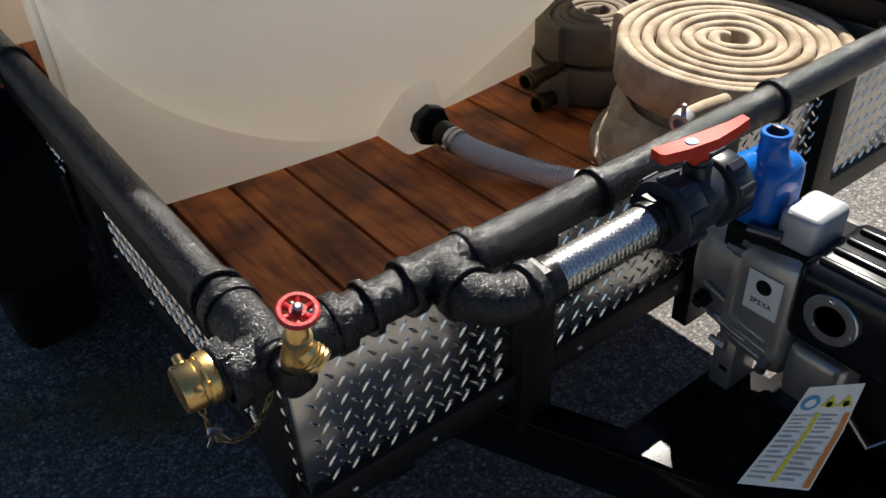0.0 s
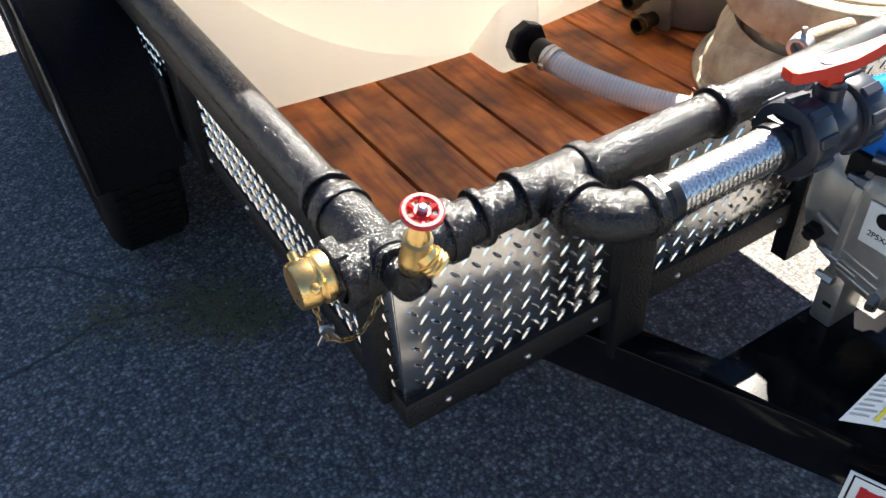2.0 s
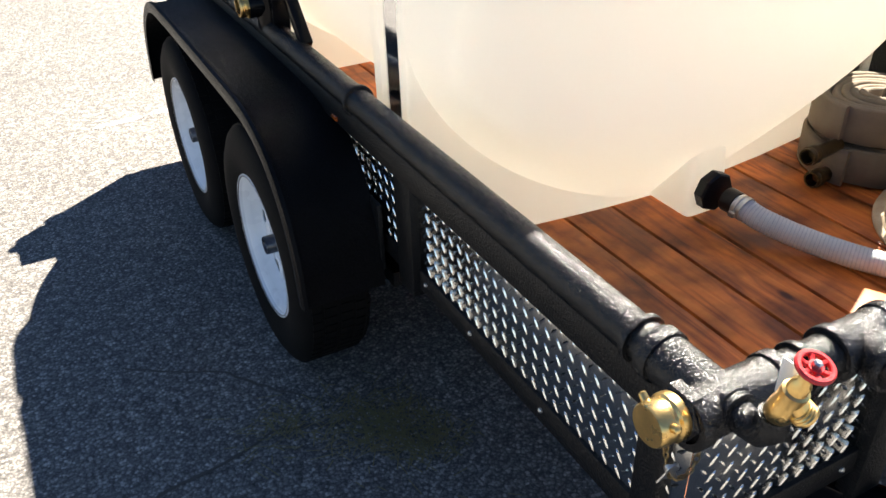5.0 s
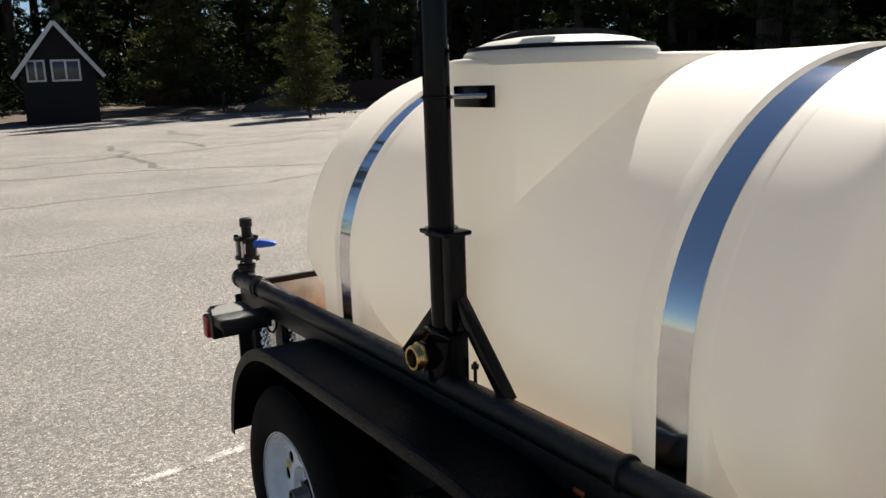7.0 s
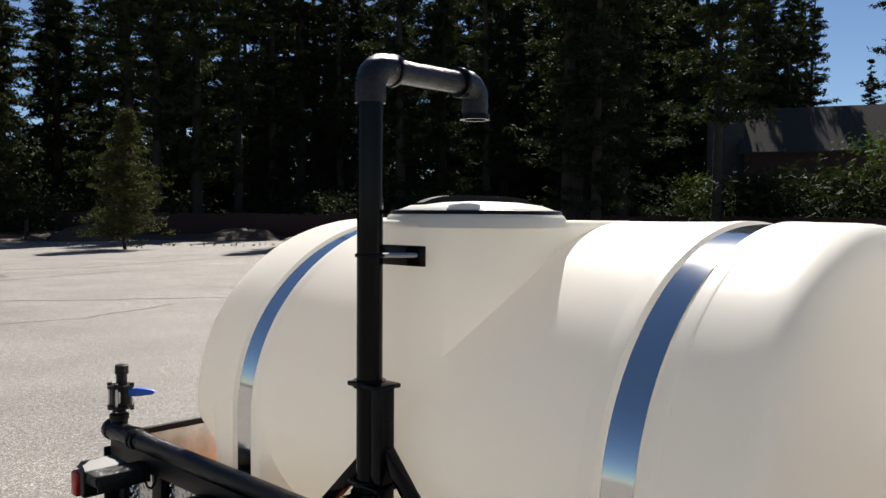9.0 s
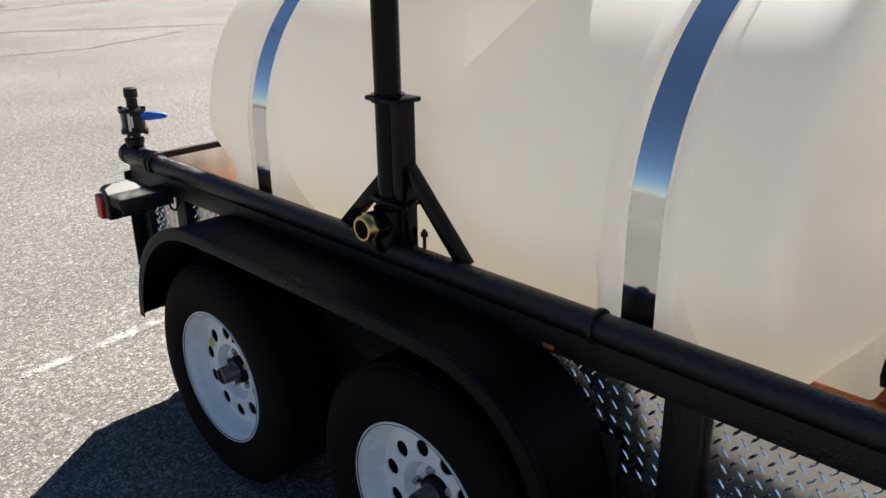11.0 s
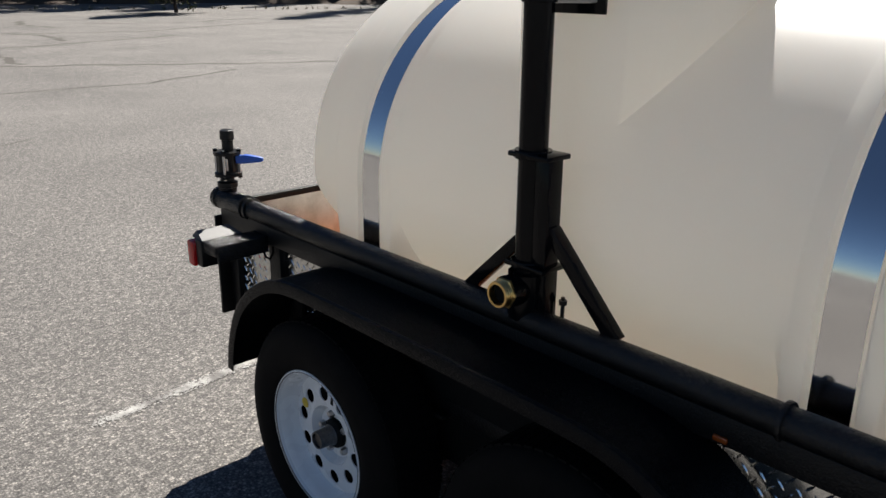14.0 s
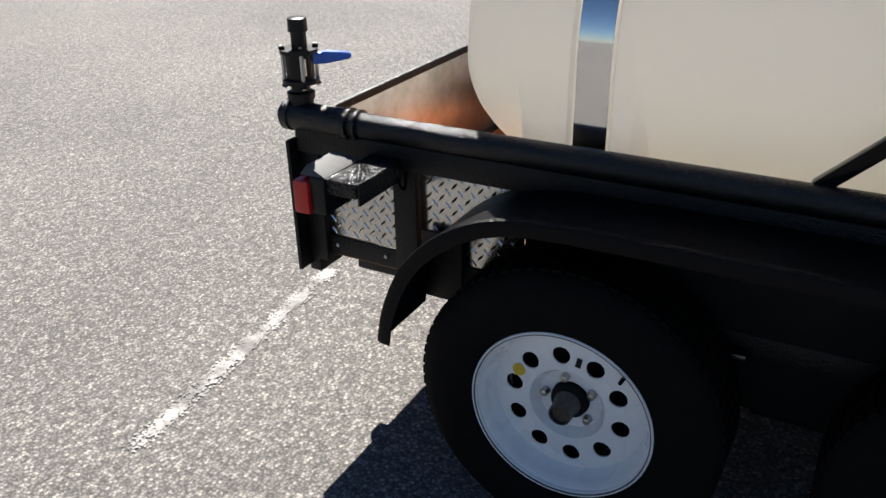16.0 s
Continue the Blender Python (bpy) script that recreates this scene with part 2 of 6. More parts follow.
def wood_material():
    """Red-brown stained planks: long grain, knots and dirt, each plank of its own tone."""
    m = material("deck_wood", (0.25, 0.075, 0.026), 0.55, rough_var=0.12, scale=5, stretch=(9, 0.55, 1))
    n, l, p = node_out(m)
    co, mp = n.new("ShaderNodeTexCoord"), n.new("ShaderNodeMapping")
    mp.inputs["Scale"].default_value = (13, 1.3, 13)
    info = n.new("ShaderNodeObjectInfo")
    add = n.new("ShaderNodeVectorMath")
    add.operation = 'ADD'
    comb = n.new("ShaderNodeCombineXYZ")
    mul = n.new("ShaderNodeMath")
    mul.operation = 'MULTIPLY'
    mul.inputs[1].default_value = 40
    l.new(info.outputs["Random"], mul.inputs[0])
    l.new(mul.outputs[0], comb.inputs[0]), l.new(mul.outputs[0], comb.inputs[1])
    l.new(co.outputs["Object"], add.inputs[0]), l.new(comb.outputs[0], add.inputs[1])
    l.new(add.outputs[0], mp.inputs[0])
    g = n.new("ShaderNodeTexNoise")
    g.inputs["Scale"].default_value, g.inputs["Detail"].default_value, g.inputs["Distortion"].default_value = 2.2, 8, 1.3
    l.new(mp.outputs[0], g.inputs["Vector"])
    r = n.new("ShaderNodeValToRGB")
    e = r.color_ramp.elements
    e[0].position, e[0].color = 0.30, (0.23, 0.048, 0.011, 1)
    e[1].position, e[1].color = 0.78, (0.72, 0.25, 0.050, 1)
    mid = e.new(0.5)
    mid.color = (0.57, 0.155, 0.028, 1)
    l.new(g.outputs["Fac"], r.inputs[0])
    d = n.new("ShaderNodeTexNoise")
    d.inputs["Scale"].default_value, d.inputs["Detail"].default_value = 7, 7
    l.new(add.outputs[0], d.inputs["Vector"])
    dr = n.new("ShaderNodeValToRGB")
    dr.color_ramp.elements[0].position, dr.color_ramp.elements[0].color = 0.35, (0.32, 0.27, 0.25, 1)
    dr.color_ramp.elements[1].position, dr.color_ramp.elements[1].color = 0.60, (1.08, 1.06, 1.04, 1)
    l.new(d.outputs["Fac"], dr.inputs[0])
    v = n.new("ShaderNodeTexVoronoi")
    v.inputs["Scale"].default_value = 1.0
    vm = n.new("ShaderNodeMapping")
    vm.inputs["Scale"].default_value = (9, 4, 1)
    l.new(add.outputs[0], vm.inputs[0]), l.new(vm.outputs[0], v.inputs["Vector"])
    vr = n.new("ShaderNodeValToRGB")
    vr.color_ramp.elements[0].position, vr.color_ramp.elements[0].color = 0.05, (0.22, 0.15, 0.12, 1)
    vr.color_ramp.elements[1].position, vr.color_ramp.elements[1].color = 0.12, (1, 1, 1, 1)
    l.new(v.outputs["Distance"], vr.inputs[0])
    m1, m2 = n.new("ShaderNodeMix"), n.new("ShaderNodeMix")
    for k in (m1, m2):
        k.data_type, k.blend_type = 'RGBA', 'MULTIPLY'
        k.inputs[0].default_value = 1.0
    l.new(r.outputs[0], m1.inputs[6]), l.new(dr.outputs[0], m1.inputs[7])
    l.new(m1.outputs[2], m2.inputs[6]), l.new(vr.outputs[0], m2.inputs[7])
    l.new(m2.outputs[2], p.inputs["Base Color"])
    bn = n.new("ShaderNodeBump")
    bn.inputs["Strength"].default_value, bn.inputs["Distance"].default_value = 0.35, 0.002
    l.new(g.outputs["Fac"], bn.inputs["Height"]), l.new(bn.outputs[0], p.inputs["Normal"])
    return m


deck_wood = wood_material()


def asphalt_material():
    """Old bleached asphalt: exposed pale and dark stones, patches, faint stains."""
    m = material("asphalt", (0.2, 0.2, 0.2), 0.88)
    n, l, p = node_out(m)
    co = n.new("ShaderNodeTexCoord")
    big = n.new("ShaderNodeTexNoise")
    big.inputs["Scale"].default_value, big.inputs["Detail"].default_value = 0.5, 8
    l.new(co.outputs["Object"], big.inputs["Vector"])
    br = n.new("ShaderNodeValToRGB")
    br.color_ramp.elements[0].position, br.color_ramp.elements[0].color = 0.30, (0.170, 0.159, 0.146, 1)
    br.color_ramp.elements[1].position, br.color_ramp.elements[1].color = 0.70, (0.245, 0.230, 0.210, 1)
    l.new(big.outputs["Fac"], br.inputs[0])
    st = n.new("ShaderNodeTexVoronoi")
    st.inputs["Scale"].default_value = 105
    warp = n.new("ShaderNodeTexNoise")
    warp.inputs["Scale"].default_value, warp.inputs["Detail"].default_value = 160, 2
    wm = n.new("ShaderNodeVectorMath")
    wm.operation = 'MULTIPLY_ADD'
    wm.inputs[1].default_value = (0.010, 0.010, 0.010)
    l.new(co.outputs["Object"], warp.inputs["Vector"])
    l.new(warp.outputs["Color"], wm.inputs[0]), l.new(co.outputs["Object"], wm.inputs[2])
    l.new(wm.outputs[0], st.inputs["Vector"])
    sep = n.new("ShaderNodeSeparateColor")
    l.new(st.outputs["Color"], sep.inputs[0])
    sr = n.new("ShaderNodeValToRGB")
    sr.color_ramp.elements[0].position, sr.color_ramp.elements[0].color = 0.0, (0.50, 0.50, 0.50, 1)
    sr.color_ramp.elements[1].position, sr.color_ramp.elements[1].color = 1.0, (1.80, 1.77, 1.71, 1)
    for pos, val in ((0.60, 0.82), (0.85, 1.3)):
        sr.color_ramp.elements.new(pos).color = (val, val, val, 1)
    l.new(sep.outputs[0], sr.inputs[0])
    # dark binder between the stones
    gap = n.new("ShaderNodeValToRGB")
    gap.color_ramp.elements[0].position, gap.color_ramp.elements[0].color = 0.38, (1.12, 1.12, 1.12, 1)
    gap.color_ramp.elements[1].position, gap.color_ramp.elements[1].color = 0.62, (0.50, 0.50, 0.51, 1)
    l.new(st.outputs["Distance"], gap.inputs[0])
    grit = n.new("ShaderNodeTexVoronoi")
    grit.inputs["Scale"].default_value = 290
    l.new(co.outputs["Object"], grit.inputs["Vector"])
    gs = n.new("ShaderNodeSeparateColor")
    l.new(grit.outputs["Color"], gs.inputs[0])
    gr = n.new("ShaderNodeValToRGB")
    gr.color_ramp.elements[0].position, gr.color_ramp.elements[0].color = 0.0, (0.82, 0.82, 0.82, 1)
    gr.color_ramp.elements[1].position, gr.color_ramp.elements[1].color = 1.0, (1.32, 1.32, 1.32, 1)
    l.new(gs.outputs[0], gr.inputs[0])
    mg, mh = n.new("ShaderNodeMix"), n.new("ShaderNodeMix")
    for k in (mg, mh):
        k.data_type, k.blend_type = 'RGBA', 'MULTIPLY'
        k.inputs[0].default_value = 1.0
    l.new(sr.outputs[0], mg.inputs[6]), l.new(gap.outputs[0], mg.inputs[7])
    l.new(mg.outputs[2], mh.inputs[6]), l.new(gr.outputs[0], mh.inputs[7])
    mx = n.new("ShaderNodeMix")
    mx.data_type, mx.blend_type = 'RGBA', 'MULTIPLY'
    mx.inputs[0].default_value = 0.9
    l.new(br.outputs[0], mx.inputs[6]), l.new(mh.outputs[2], mx.inputs[7])
    fine = n.new("ShaderNodeTexNoise")
    fine.inputs["Scale"].default_value, fine.inputs["Detail"].default_value = 28, 6
    l.new(co.outputs["Object"], fine.inputs["Vector"])
    fr = n.new("ShaderNodeValToRGB")
    fr.color_ramp.elements[0].position, fr.color_ramp.elements[0].color = 0.35, (0.72, 0.72, 0.73, 1)
    fr.color_ramp.elements[1].position, fr.color_ramp.elements[1].color = 0.62, (1.1, 1.1, 1.1, 1)
    l.new(fine.outputs["Fac"], fr.inputs[0])
    mx2 = n.new("ShaderNodeMix")
    mx2.data_type, mx2.blend_type = 'RGBA', 'MULTIPLY'
    mx2.inputs[0].default_value = 1.0
    l.new(mx.outputs[2], mx2.inputs[6]), l.new(fr.outputs[0], mx2.inputs[7])
    l.new(mx2.outputs[2], p.inputs["Base Color"])
    bn = n.new("ShaderNodeBump")
    bn.inputs["Strength"].default_value, bn.inputs["Distance"].default_value = 0.7, 0.0032
    inv = n.new("ShaderNodeMath")
    inv.operation = 'SUBTRACT'
    inv.inputs[0].default_value = 1.0
    l.new(st.outputs["Distance"], inv.inputs[1])
    l.new(inv.outputs[0], bn.inputs["Height"]), l.new(bn.outputs[0], p.inputs["Normal"])
    return m


asphalt = asphalt_material()

# ---- mesh helpers ----


def mesh_of(bm, name, mat, smooth=35):
    me = bpy.data.meshes.new(name)
    bmesh.ops.recalc_face_normals(bm, faces=bm.faces)
    bm.to_mesh(me)
    bm.free()
    for m in (mat if isinstance(mat, (list, tuple)) else [mat]):
        me.materials.append(m)
    if smooth:
        me.shade_smooth()
        me.set_sharp_from_angle(angle=radians(smooth))
    return me


def part(name, bm, mat, parent=None, label="", smooth=35, kind=""):
    """One mesh object, under a thing or a part."""
    ob = new(name, mesh_of(bm, name, mat, smooth))
    ob.parent = parent
    return tagged(ob, label, kind=kind)


def thing(name, label, category, group="", at=(0, 0, 0)):
    ob = new(name)
    ob.location = at
    ob.empty_display_size = 0.1
    return tagged(ob, label, category, group)


def V(*a):
    return Vector(a)


def basis(axis):
    a = Vector(axis).normalized()
    u = a.orthogonal().normalized()
    if abs(a.z) < 0.99:
        u = V(0, 0, 1).cross(a).normalized()
    return a, u, a.cross(u)


def add_lathe(bm, origin, axis, profile, seg=24, cap=True):
    """Turn a profile of (distance along the axis, radius) round the axis."""
    a, u, w = basis(axis)
    o = Vector(origin)
    rings = []
    for d, r in profile:
        if r <= 1e-6:
            rings.append([bm.verts.new(o + a * d)])
        else:
            rings.append([bm.verts.new(o + a * d + (u * math.cos(t) + w * math.sin(t)) * r) for t in [2 * math.pi * i / seg for i in range(seg)]])
    for p, q in zip(rings, rings[1:]):
        for i in range(seg):
            j = (i + 1) % seg
            if len(p) == 1 and len(q) == 1:
                continue
            if len(p) == 1:
                bm.faces.new((p[0], q[i], q[j]))
            elif len(q) == 1:
                bm.faces.new((p[i], p[j], q[0]))
            else:
                bm.faces.new((p[i], p[j], q[j], q[i]))
    if cap:
        for r in (rings[0], rings[-1]):
            if len(r) > 1:
                bm.faces.new(r)
    return bm


def lathe(origin, axis, profile, seg=24, cap=True):
    return add_lathe(bmesh.new(), origin, axis, profile, seg, cap)


def add_tube(bm, pts, r, seg=16, cap=True, closed=False):
    """Sweep a circle along points; r: one radius or one a point."""
    pts = [Vector(p) for p in pts]
    n = len(pts)
    rs = r if isinstance(r, (list, tuple)) else [r] * n
    rings, u = [], None
    for i, p in enumerate(pts):
        if closed:
            d = pts[(i + 1) % n] - pts[i - 1]
        else:
            d = pts[min(i + 1, n - 1)] - pts[max(i - 1, 0)]
        d.normalize()
        if u is None:
            u = basis(d)[1]
        u = (u - d * u.dot(d)).normalized()
        w = d.cross(u)
        rings.append([bm.verts.new(p + (u * math.cos(t) + w * math.sin(t)) * rs[i]) for t in [2 * math.pi * k / seg for k in range(seg)]])
    for i in range(n if closed else n - 1):
        p, q = rings[i], rings[(i + 1) % n]
        for k in range(seg):
            j = (k + 1) % seg
            bm.faces.new((p[k], p[j], q[j], q[k]))
    if cap and not closed:
        bm.faces.new(rings[0][::-1]), bm.faces.new(rings[-1])
    return bm


def tube(pts, r, seg=16, cap=True, closed=False):
    return add_tube(bmesh.new(), pts, r, seg, cap, closed)


def add_box(bm, lo, hi, bevel=0.0, m=None, segs=2):
    """A box between two corners, its edges rounded, placed by m."""
    lo, hi = Vector(lo), Vector(hi)
    made = bmesh.ops.create_cube(bm, size=1.0)["verts"]
    for v in made:
        v.co = Vector([(lo[i] + hi[i]) / 2 + v.co[i] * (hi[i] - lo[i]) for i in range(3)])
    if bevel:
        es = list({e for v in made for e in v.link_edges})
        res = bmesh.ops.bevel(bm, geom=es, offset=bevel, segments=segs, profile=0.5, affect='EDGES')
        made = list({v for f in res["faces"] for v in f.verts} | {v for v in made if v.is_valid})
    if m is not None:
        bmesh.ops.transform(bm, matrix=m, verts=made)
    return bm


def box(lo, hi, bevel=0.0, m=None, segs=2):
    return add_box(bmesh.new(), lo, hi, bevel, m, segs)


def beam_pts(a, b, w, h, bevel=0.002, up=(0, 0, 1)):
    """A bar from a to b with a rectangular section."""
    a, b = Vector(a), Vector(b)
    d = (b - a).normalized()
    side = Vector(up).cross(d).normalized()
    top = d.cross(side)
    m = Matrix((side, d, top)).transposed().to_4x4()
    m.translation = (a + b) / 2
    ln = (b - a).length
    return box((-w / 2, -ln / 2, -h / 2), (w / 2, ln / 2, h / 2), bevel, m)


def arc(center, p0, p1, n=8):
    """Points of a quarter turn round a centre from p0 to p1."""
    c, a, b = Vector(center), Vector(p0) - Vector(center), Vector(p1) - Vector(center)
    return [c + a * math.cos(t) + b * math.sin(t) for t in [math.pi / 2 * i / n for i in range(n + 1)]]


def ring_profile(r, w, rim=0.004):
    return [(-w / 2, r - 0.002), (-w / 2, r + rim - 0.001), (-w / 2 + 0.0015, r + rim), (w / 2 - 0.0015, r + rim), (w / 2, r + rim - 0.001), (w / 2, r - 0.002)]

# ---- ground ----
gm = bmesh.new()
GX = [-900, -300, -90, -30, -8, 0, 8, 20, 40, 70, 110, 200, 500, 900]
for x0, x1 in zip(GX, GX[1:]):
    for y0, y1 in zip(GX, GX[1:]):
        gm.faces.new([gm.verts.new(c) for c in ((x0, y0, 0), (x1, y0, 0), (x1, y1, 0), (x0, y1, 0))])
bmesh.ops.remove_doubles(gm, verts=gm.verts, dist=0.001)
ground = part("ground", gm, asphalt, label="bleached old asphalt parking lot with pale stones", smooth=0, kind="structure")


def strip(points, width, z, seed):
    """A thin uneven band on the ground along a line of points."""
    rnd = random.Random(seed)
    bm = bmesh.new()
    left, right = [], []
    pts = [Vector((p[0], p[1], 0)) for p in points]
    fine = []
    for a, b in zip(pts, pts[1:]):
        k = max(2, int((b - a).length / min(0.35, width * 4)))
        fine += [a.lerp(b, i / k) for i in range(k)]
    fine.append(pts[-1])
    for i, p in enumerate(fine):
        d = (fine[min(i + 1, len(fine) - 1)] - fine[max(i - 1, 0)]).normalized()
        s = Vector((-d.y, d.x, 0))
        w = width * rnd.uniform(0.7, 1.1) / 2
        off = s * rnd.uniform(-0.6, 0.6) * (width if z < 0.0025 else 0.004)
        left.append(bm.verts.new(p + off + s * w + Vector((0, 0, z))))
        right.append(bm.verts.new(p + off - s * w + Vector((0, 0, z))))
    for i in range(len(fine) - 1):
        bm.faces.new((left[i], right[i], right[i + 1], left[i + 1]))
    return bm


flakes = bmesh.new()
rnd = random.Random(31)
wear = [rnd.uniform(0.15, 1.0) for _ in range(20)]
for _ in range(5200):
    f = rnd.random()
    keep = wear[int(f * 19)] * (1 - f * 19 % 1) + wear[int(f * 19) + 1] * (f * 19 % 1)
    if rnd.random() > keep * 1.2:
        continue
    c = Vector((-0.44 + 1.10 * f, 3.57 + 0.13 * f, 0.0030 + rnd.uniform(0, 0.0008)))
    c += Vector((-0.117, 0.993, 0)) * max(-0.036, min(0.036, rnd.gauss(0, 0.015)))
    r, a0 = rnd.uniform(0.0018, 0.0058), rnd.uniform(0, 6.28)
    flakes.faces.new([flakes.verts.new(c + Vector((math.cos(a0 + k * 1.2566) * r * rnd.uniform(0.6, 1.3), math.sin(a0 + k * 1.2566) * r * rnd.uniform(0.6, 1.3), 0))) for k in range(5)])
tagged(part("parking_line", flakes, line_paint, label="worn pale parking stripe on the asphalt", smooth=0), category="road marking", kind="structure")
for k, (pts, w) in enumerate([
        ([(-4, 17.7), (0.5, 17.5), (2.6, 17.3), (4.4, 16.4), (6.6, 15.0), (9.5, 13.7)], 0.20),
        ([(-2, 12.8), (1.5, 13.4), (4, 13.2), (6, 14.2)], 0.10),
        ([(4.2, 25.8), (3.7, 24.0), (3.9, 22.6), (3.4, 21.4), (3.6, 19.6), (3.3, 17.3)], 0.20),
        ([(1.6, 22.7), (2.3, 22.4), (3.4, 22.3)], 0.2),
        ([(7.8, 33.0), (7.2, 30.5), (7.7, 28.0)], 0.28),
        ([(5.7, 26.5), (6.2, 24.4), (5.9, 22.6)], 0.2),
        ([(-0.95, 1.08), (-0.62, 1.19), (-0.47, 1.215), (-0.32, 1.26), (-0.13, 1.20), (0.03, 1.02)], 0.011),
        ([(-0.62, 1.72), (-0.36, 1.55), (-0.26, 1.41), (-0.15, 1.29)], 0.008),
        ([(6, 26), (9, 25), (12, 26.5), (17, 28)], 0.26),
        ([(-1.5, 9.5), (0.4, 9.2), (1.2, 9.6)], 0.03),
        ([(-9, 20.5), (-4, 21.0), (0, 20.2), (5, 21.6), (9, 23.0)], 0.24),
        ([(9, 30), (12, 29.0), (16, 30.5)], 0.28)]):
    tagged(part("crack", strip(pts, w, 0.002, 10 + k), crack_mat, label="thin dark crack in the asphalt", smooth=0), category="crack", kind="structure")

# dry needles and a leaf or two on the asphalt
litter = bmesh.new()
rnd = random.Random(21)
for cx, cy, n, sp in ((-0.04, 1.12, 240, 0.06), (-0.13, 1.21, 160, 0.08), (0.03, 1.02, 130, 0.05), (-0.30, 1.27, 70, 0.06), (-0.91, 7.37, 160, 0.09), (-0.71, 7.31, 60, 0.06), (-0.4, 0.8, 40, 0.35)):
    for _ in range(n):
        px, py, a, ln = rnd.gauss(cx, sp), rnd.gauss(cy, sp * 0.7), rnd.uniform(0, 6.28), rnd.uniform(0.02, 0.07)
        d = Vector((math.cos(a), math.sin(a), rnd.uniform(0, 0.15))) * ln
        s_ = Vector((-math.sin(a), math.cos(a), 0)) * 0.0012
        p = Vector((px, py, 0.004))
        litter.faces.new([litter.verts.new(q) for q in (p - s_, p + s_, p + d + s_, p + d - s_)])
tagged(part("needle_litter", litter, grass_dry, label="scattered dry pine needles on the asphalt", smooth=0), category="litter", kind="stuff")

# a few curled brown leaves on the asphalt
leaf_brown = material("leaf_brown", (0.34, 0.13, 0.035), 0.8, second=(0.18, 0.07, 0.025), scale=40)
rnd = random.Random(12)
for k in range(9):
    lb = bmesh.new()
    ln, wd = rnd.uniform(0.06, 0.11), rnd.uniform(0.02, 0.035)
    mid = [lb.verts.new((ln * (i / 6 - 0.5), 0, 0.006 + 0.012 * (i / 6 - 0.5) ** 2 * 4)) for i in range(7)]
    for s_ in (-1, 1):
        side = [lb.verts.new((ln * (i / 6 - 0.5), s_ * wd * math.sin(math.pi * i / 6) ** 0.7, 0.006 + 0.020 * math.sin(math.pi * i / 6) * rnd.uniform(0.6, 1.2))) for i in range(7)]
        for i in range(6):
            lb.faces.new((mid[i], mid[i + 1], side[i + 1], side[i]))
    leaf = part("dry_leaf", lb, leaf_brown, smooth=60)
    tagged(leaf, "curled dry brown leaf on the asphalt", "leaf", "dry leaves")
    leaf.location = (-0.93 + rnd.gauss(0, 0.10), 7.37 + rnd.gauss(0, 0.05), 0.0)
    leaf.rotation_euler = (0, 0, rnd.uniform(0, 6.28))

# ---- trailer ----
RAIL_Z, RAIL_R, FRONT_Y, WIDE, DECK = 0.858, 0.0302, 0.155, 1.60, 0.49
SIDE_X, PLATE_Y, REAR_Y = 0.026, 0.20, 3.27
trailer = thing("utility_trailer", "black tandem-axle steel trailer with a stained wood deck and diamond-plate sides", "trailer")


def lugs(u0, u1, v0, v1, place, seed=0):
    """The raised lugs of a tread plate between u0..u1 and v0..v1; place(u, v, h) gives the point."""
    bm = bmesh.new()
    h, ln, wd, up = 0.0171, 0.0130, 0.0029, 0.0020
    for i in range(int(u0 / h) - 1, int(u1 / h) + 2):
        for j in range(int(v0 / h) - 1, int(v1 / h) + 2):
            if (i + j) % 2:
                continue
            cu, cv = i * h, j * h
            if not (u0 + 0.008 < cu < u1 - 0.008 and v0 + 0.008 < cv < v1 - 0.008):
                continue
            s = 1 if i % 2 == 0 else -1
            a, b = (0.66, 0.751 * s)
            pts = [(-ln, 0), (-ln * 0.4, -wd), (ln * 0.4, -wd), (ln, 0), (ln * 0.4, wd), (-ln * 0.4, wd)]
            base = [bm.verts.new(place(cu + p * a - q * b, cv + p * b + q * a, 0)) for p, q in pts]
            r0 = bm.verts.new(place(cu - ln * 0.55 * a, cv - ln * 0.55 * b, up))
            r1 = bm.verts.new(place(cu + ln * 0.55 * a, cv + ln * 0.55 * b, up))
            bm.faces.new((base[0], base[1], r0)), bm.faces.new((base[1], base[2], r1, r0))
            bm.faces.new((base[2], base[3], r1)), bm.faces.new((base[3], base[4], r1))
            bm.faces.new((base[4], base[5], r0, r1)), bm.faces.new((base[5], base[0], r0))
    return bm


def tread_plate(axis, at, u0, u1, v0, v1, out):
    """A tread plate in the plane axis = at; out: the sign of the side that carries the lugs."""
    t = 0.003
    if axis == "x":
        pl = part("tread_plate", box((min(at, at - out * t), u0, v0), (max(at, at - out * t), u1, v1), 0.0008), aluminium, trailer, "bright aluminium diamond tread plate")
        part("relief", lugs(u0, u1, v0, v1, lambda u, v, h: (at + out * h, u, v)), aluminium_lug_glint, pl, smooth=0, kind="stuff")
    else:
        pl = part("tread_plate", box((u0, min(at, at - out * t), v0), (u1, max(at, at - out * t), v1), 0.0008), aluminium, trailer, "bright aluminium diamond tread plate")
        part("relief", lugs(u0, u1, v0, v1, lambda u, v, h: (u, at + out * h, v)), aluminium_lug_glint, pl, smooth=0, kind="stuff")
    return pl


# frame members: bottom angle, under-rail flat bar, posts
def member(name, lo, hi, mat=None, bevel=0.003, label=""):
    return part(name, box(lo, hi, bevel), mat or frame_black, trailer, label)


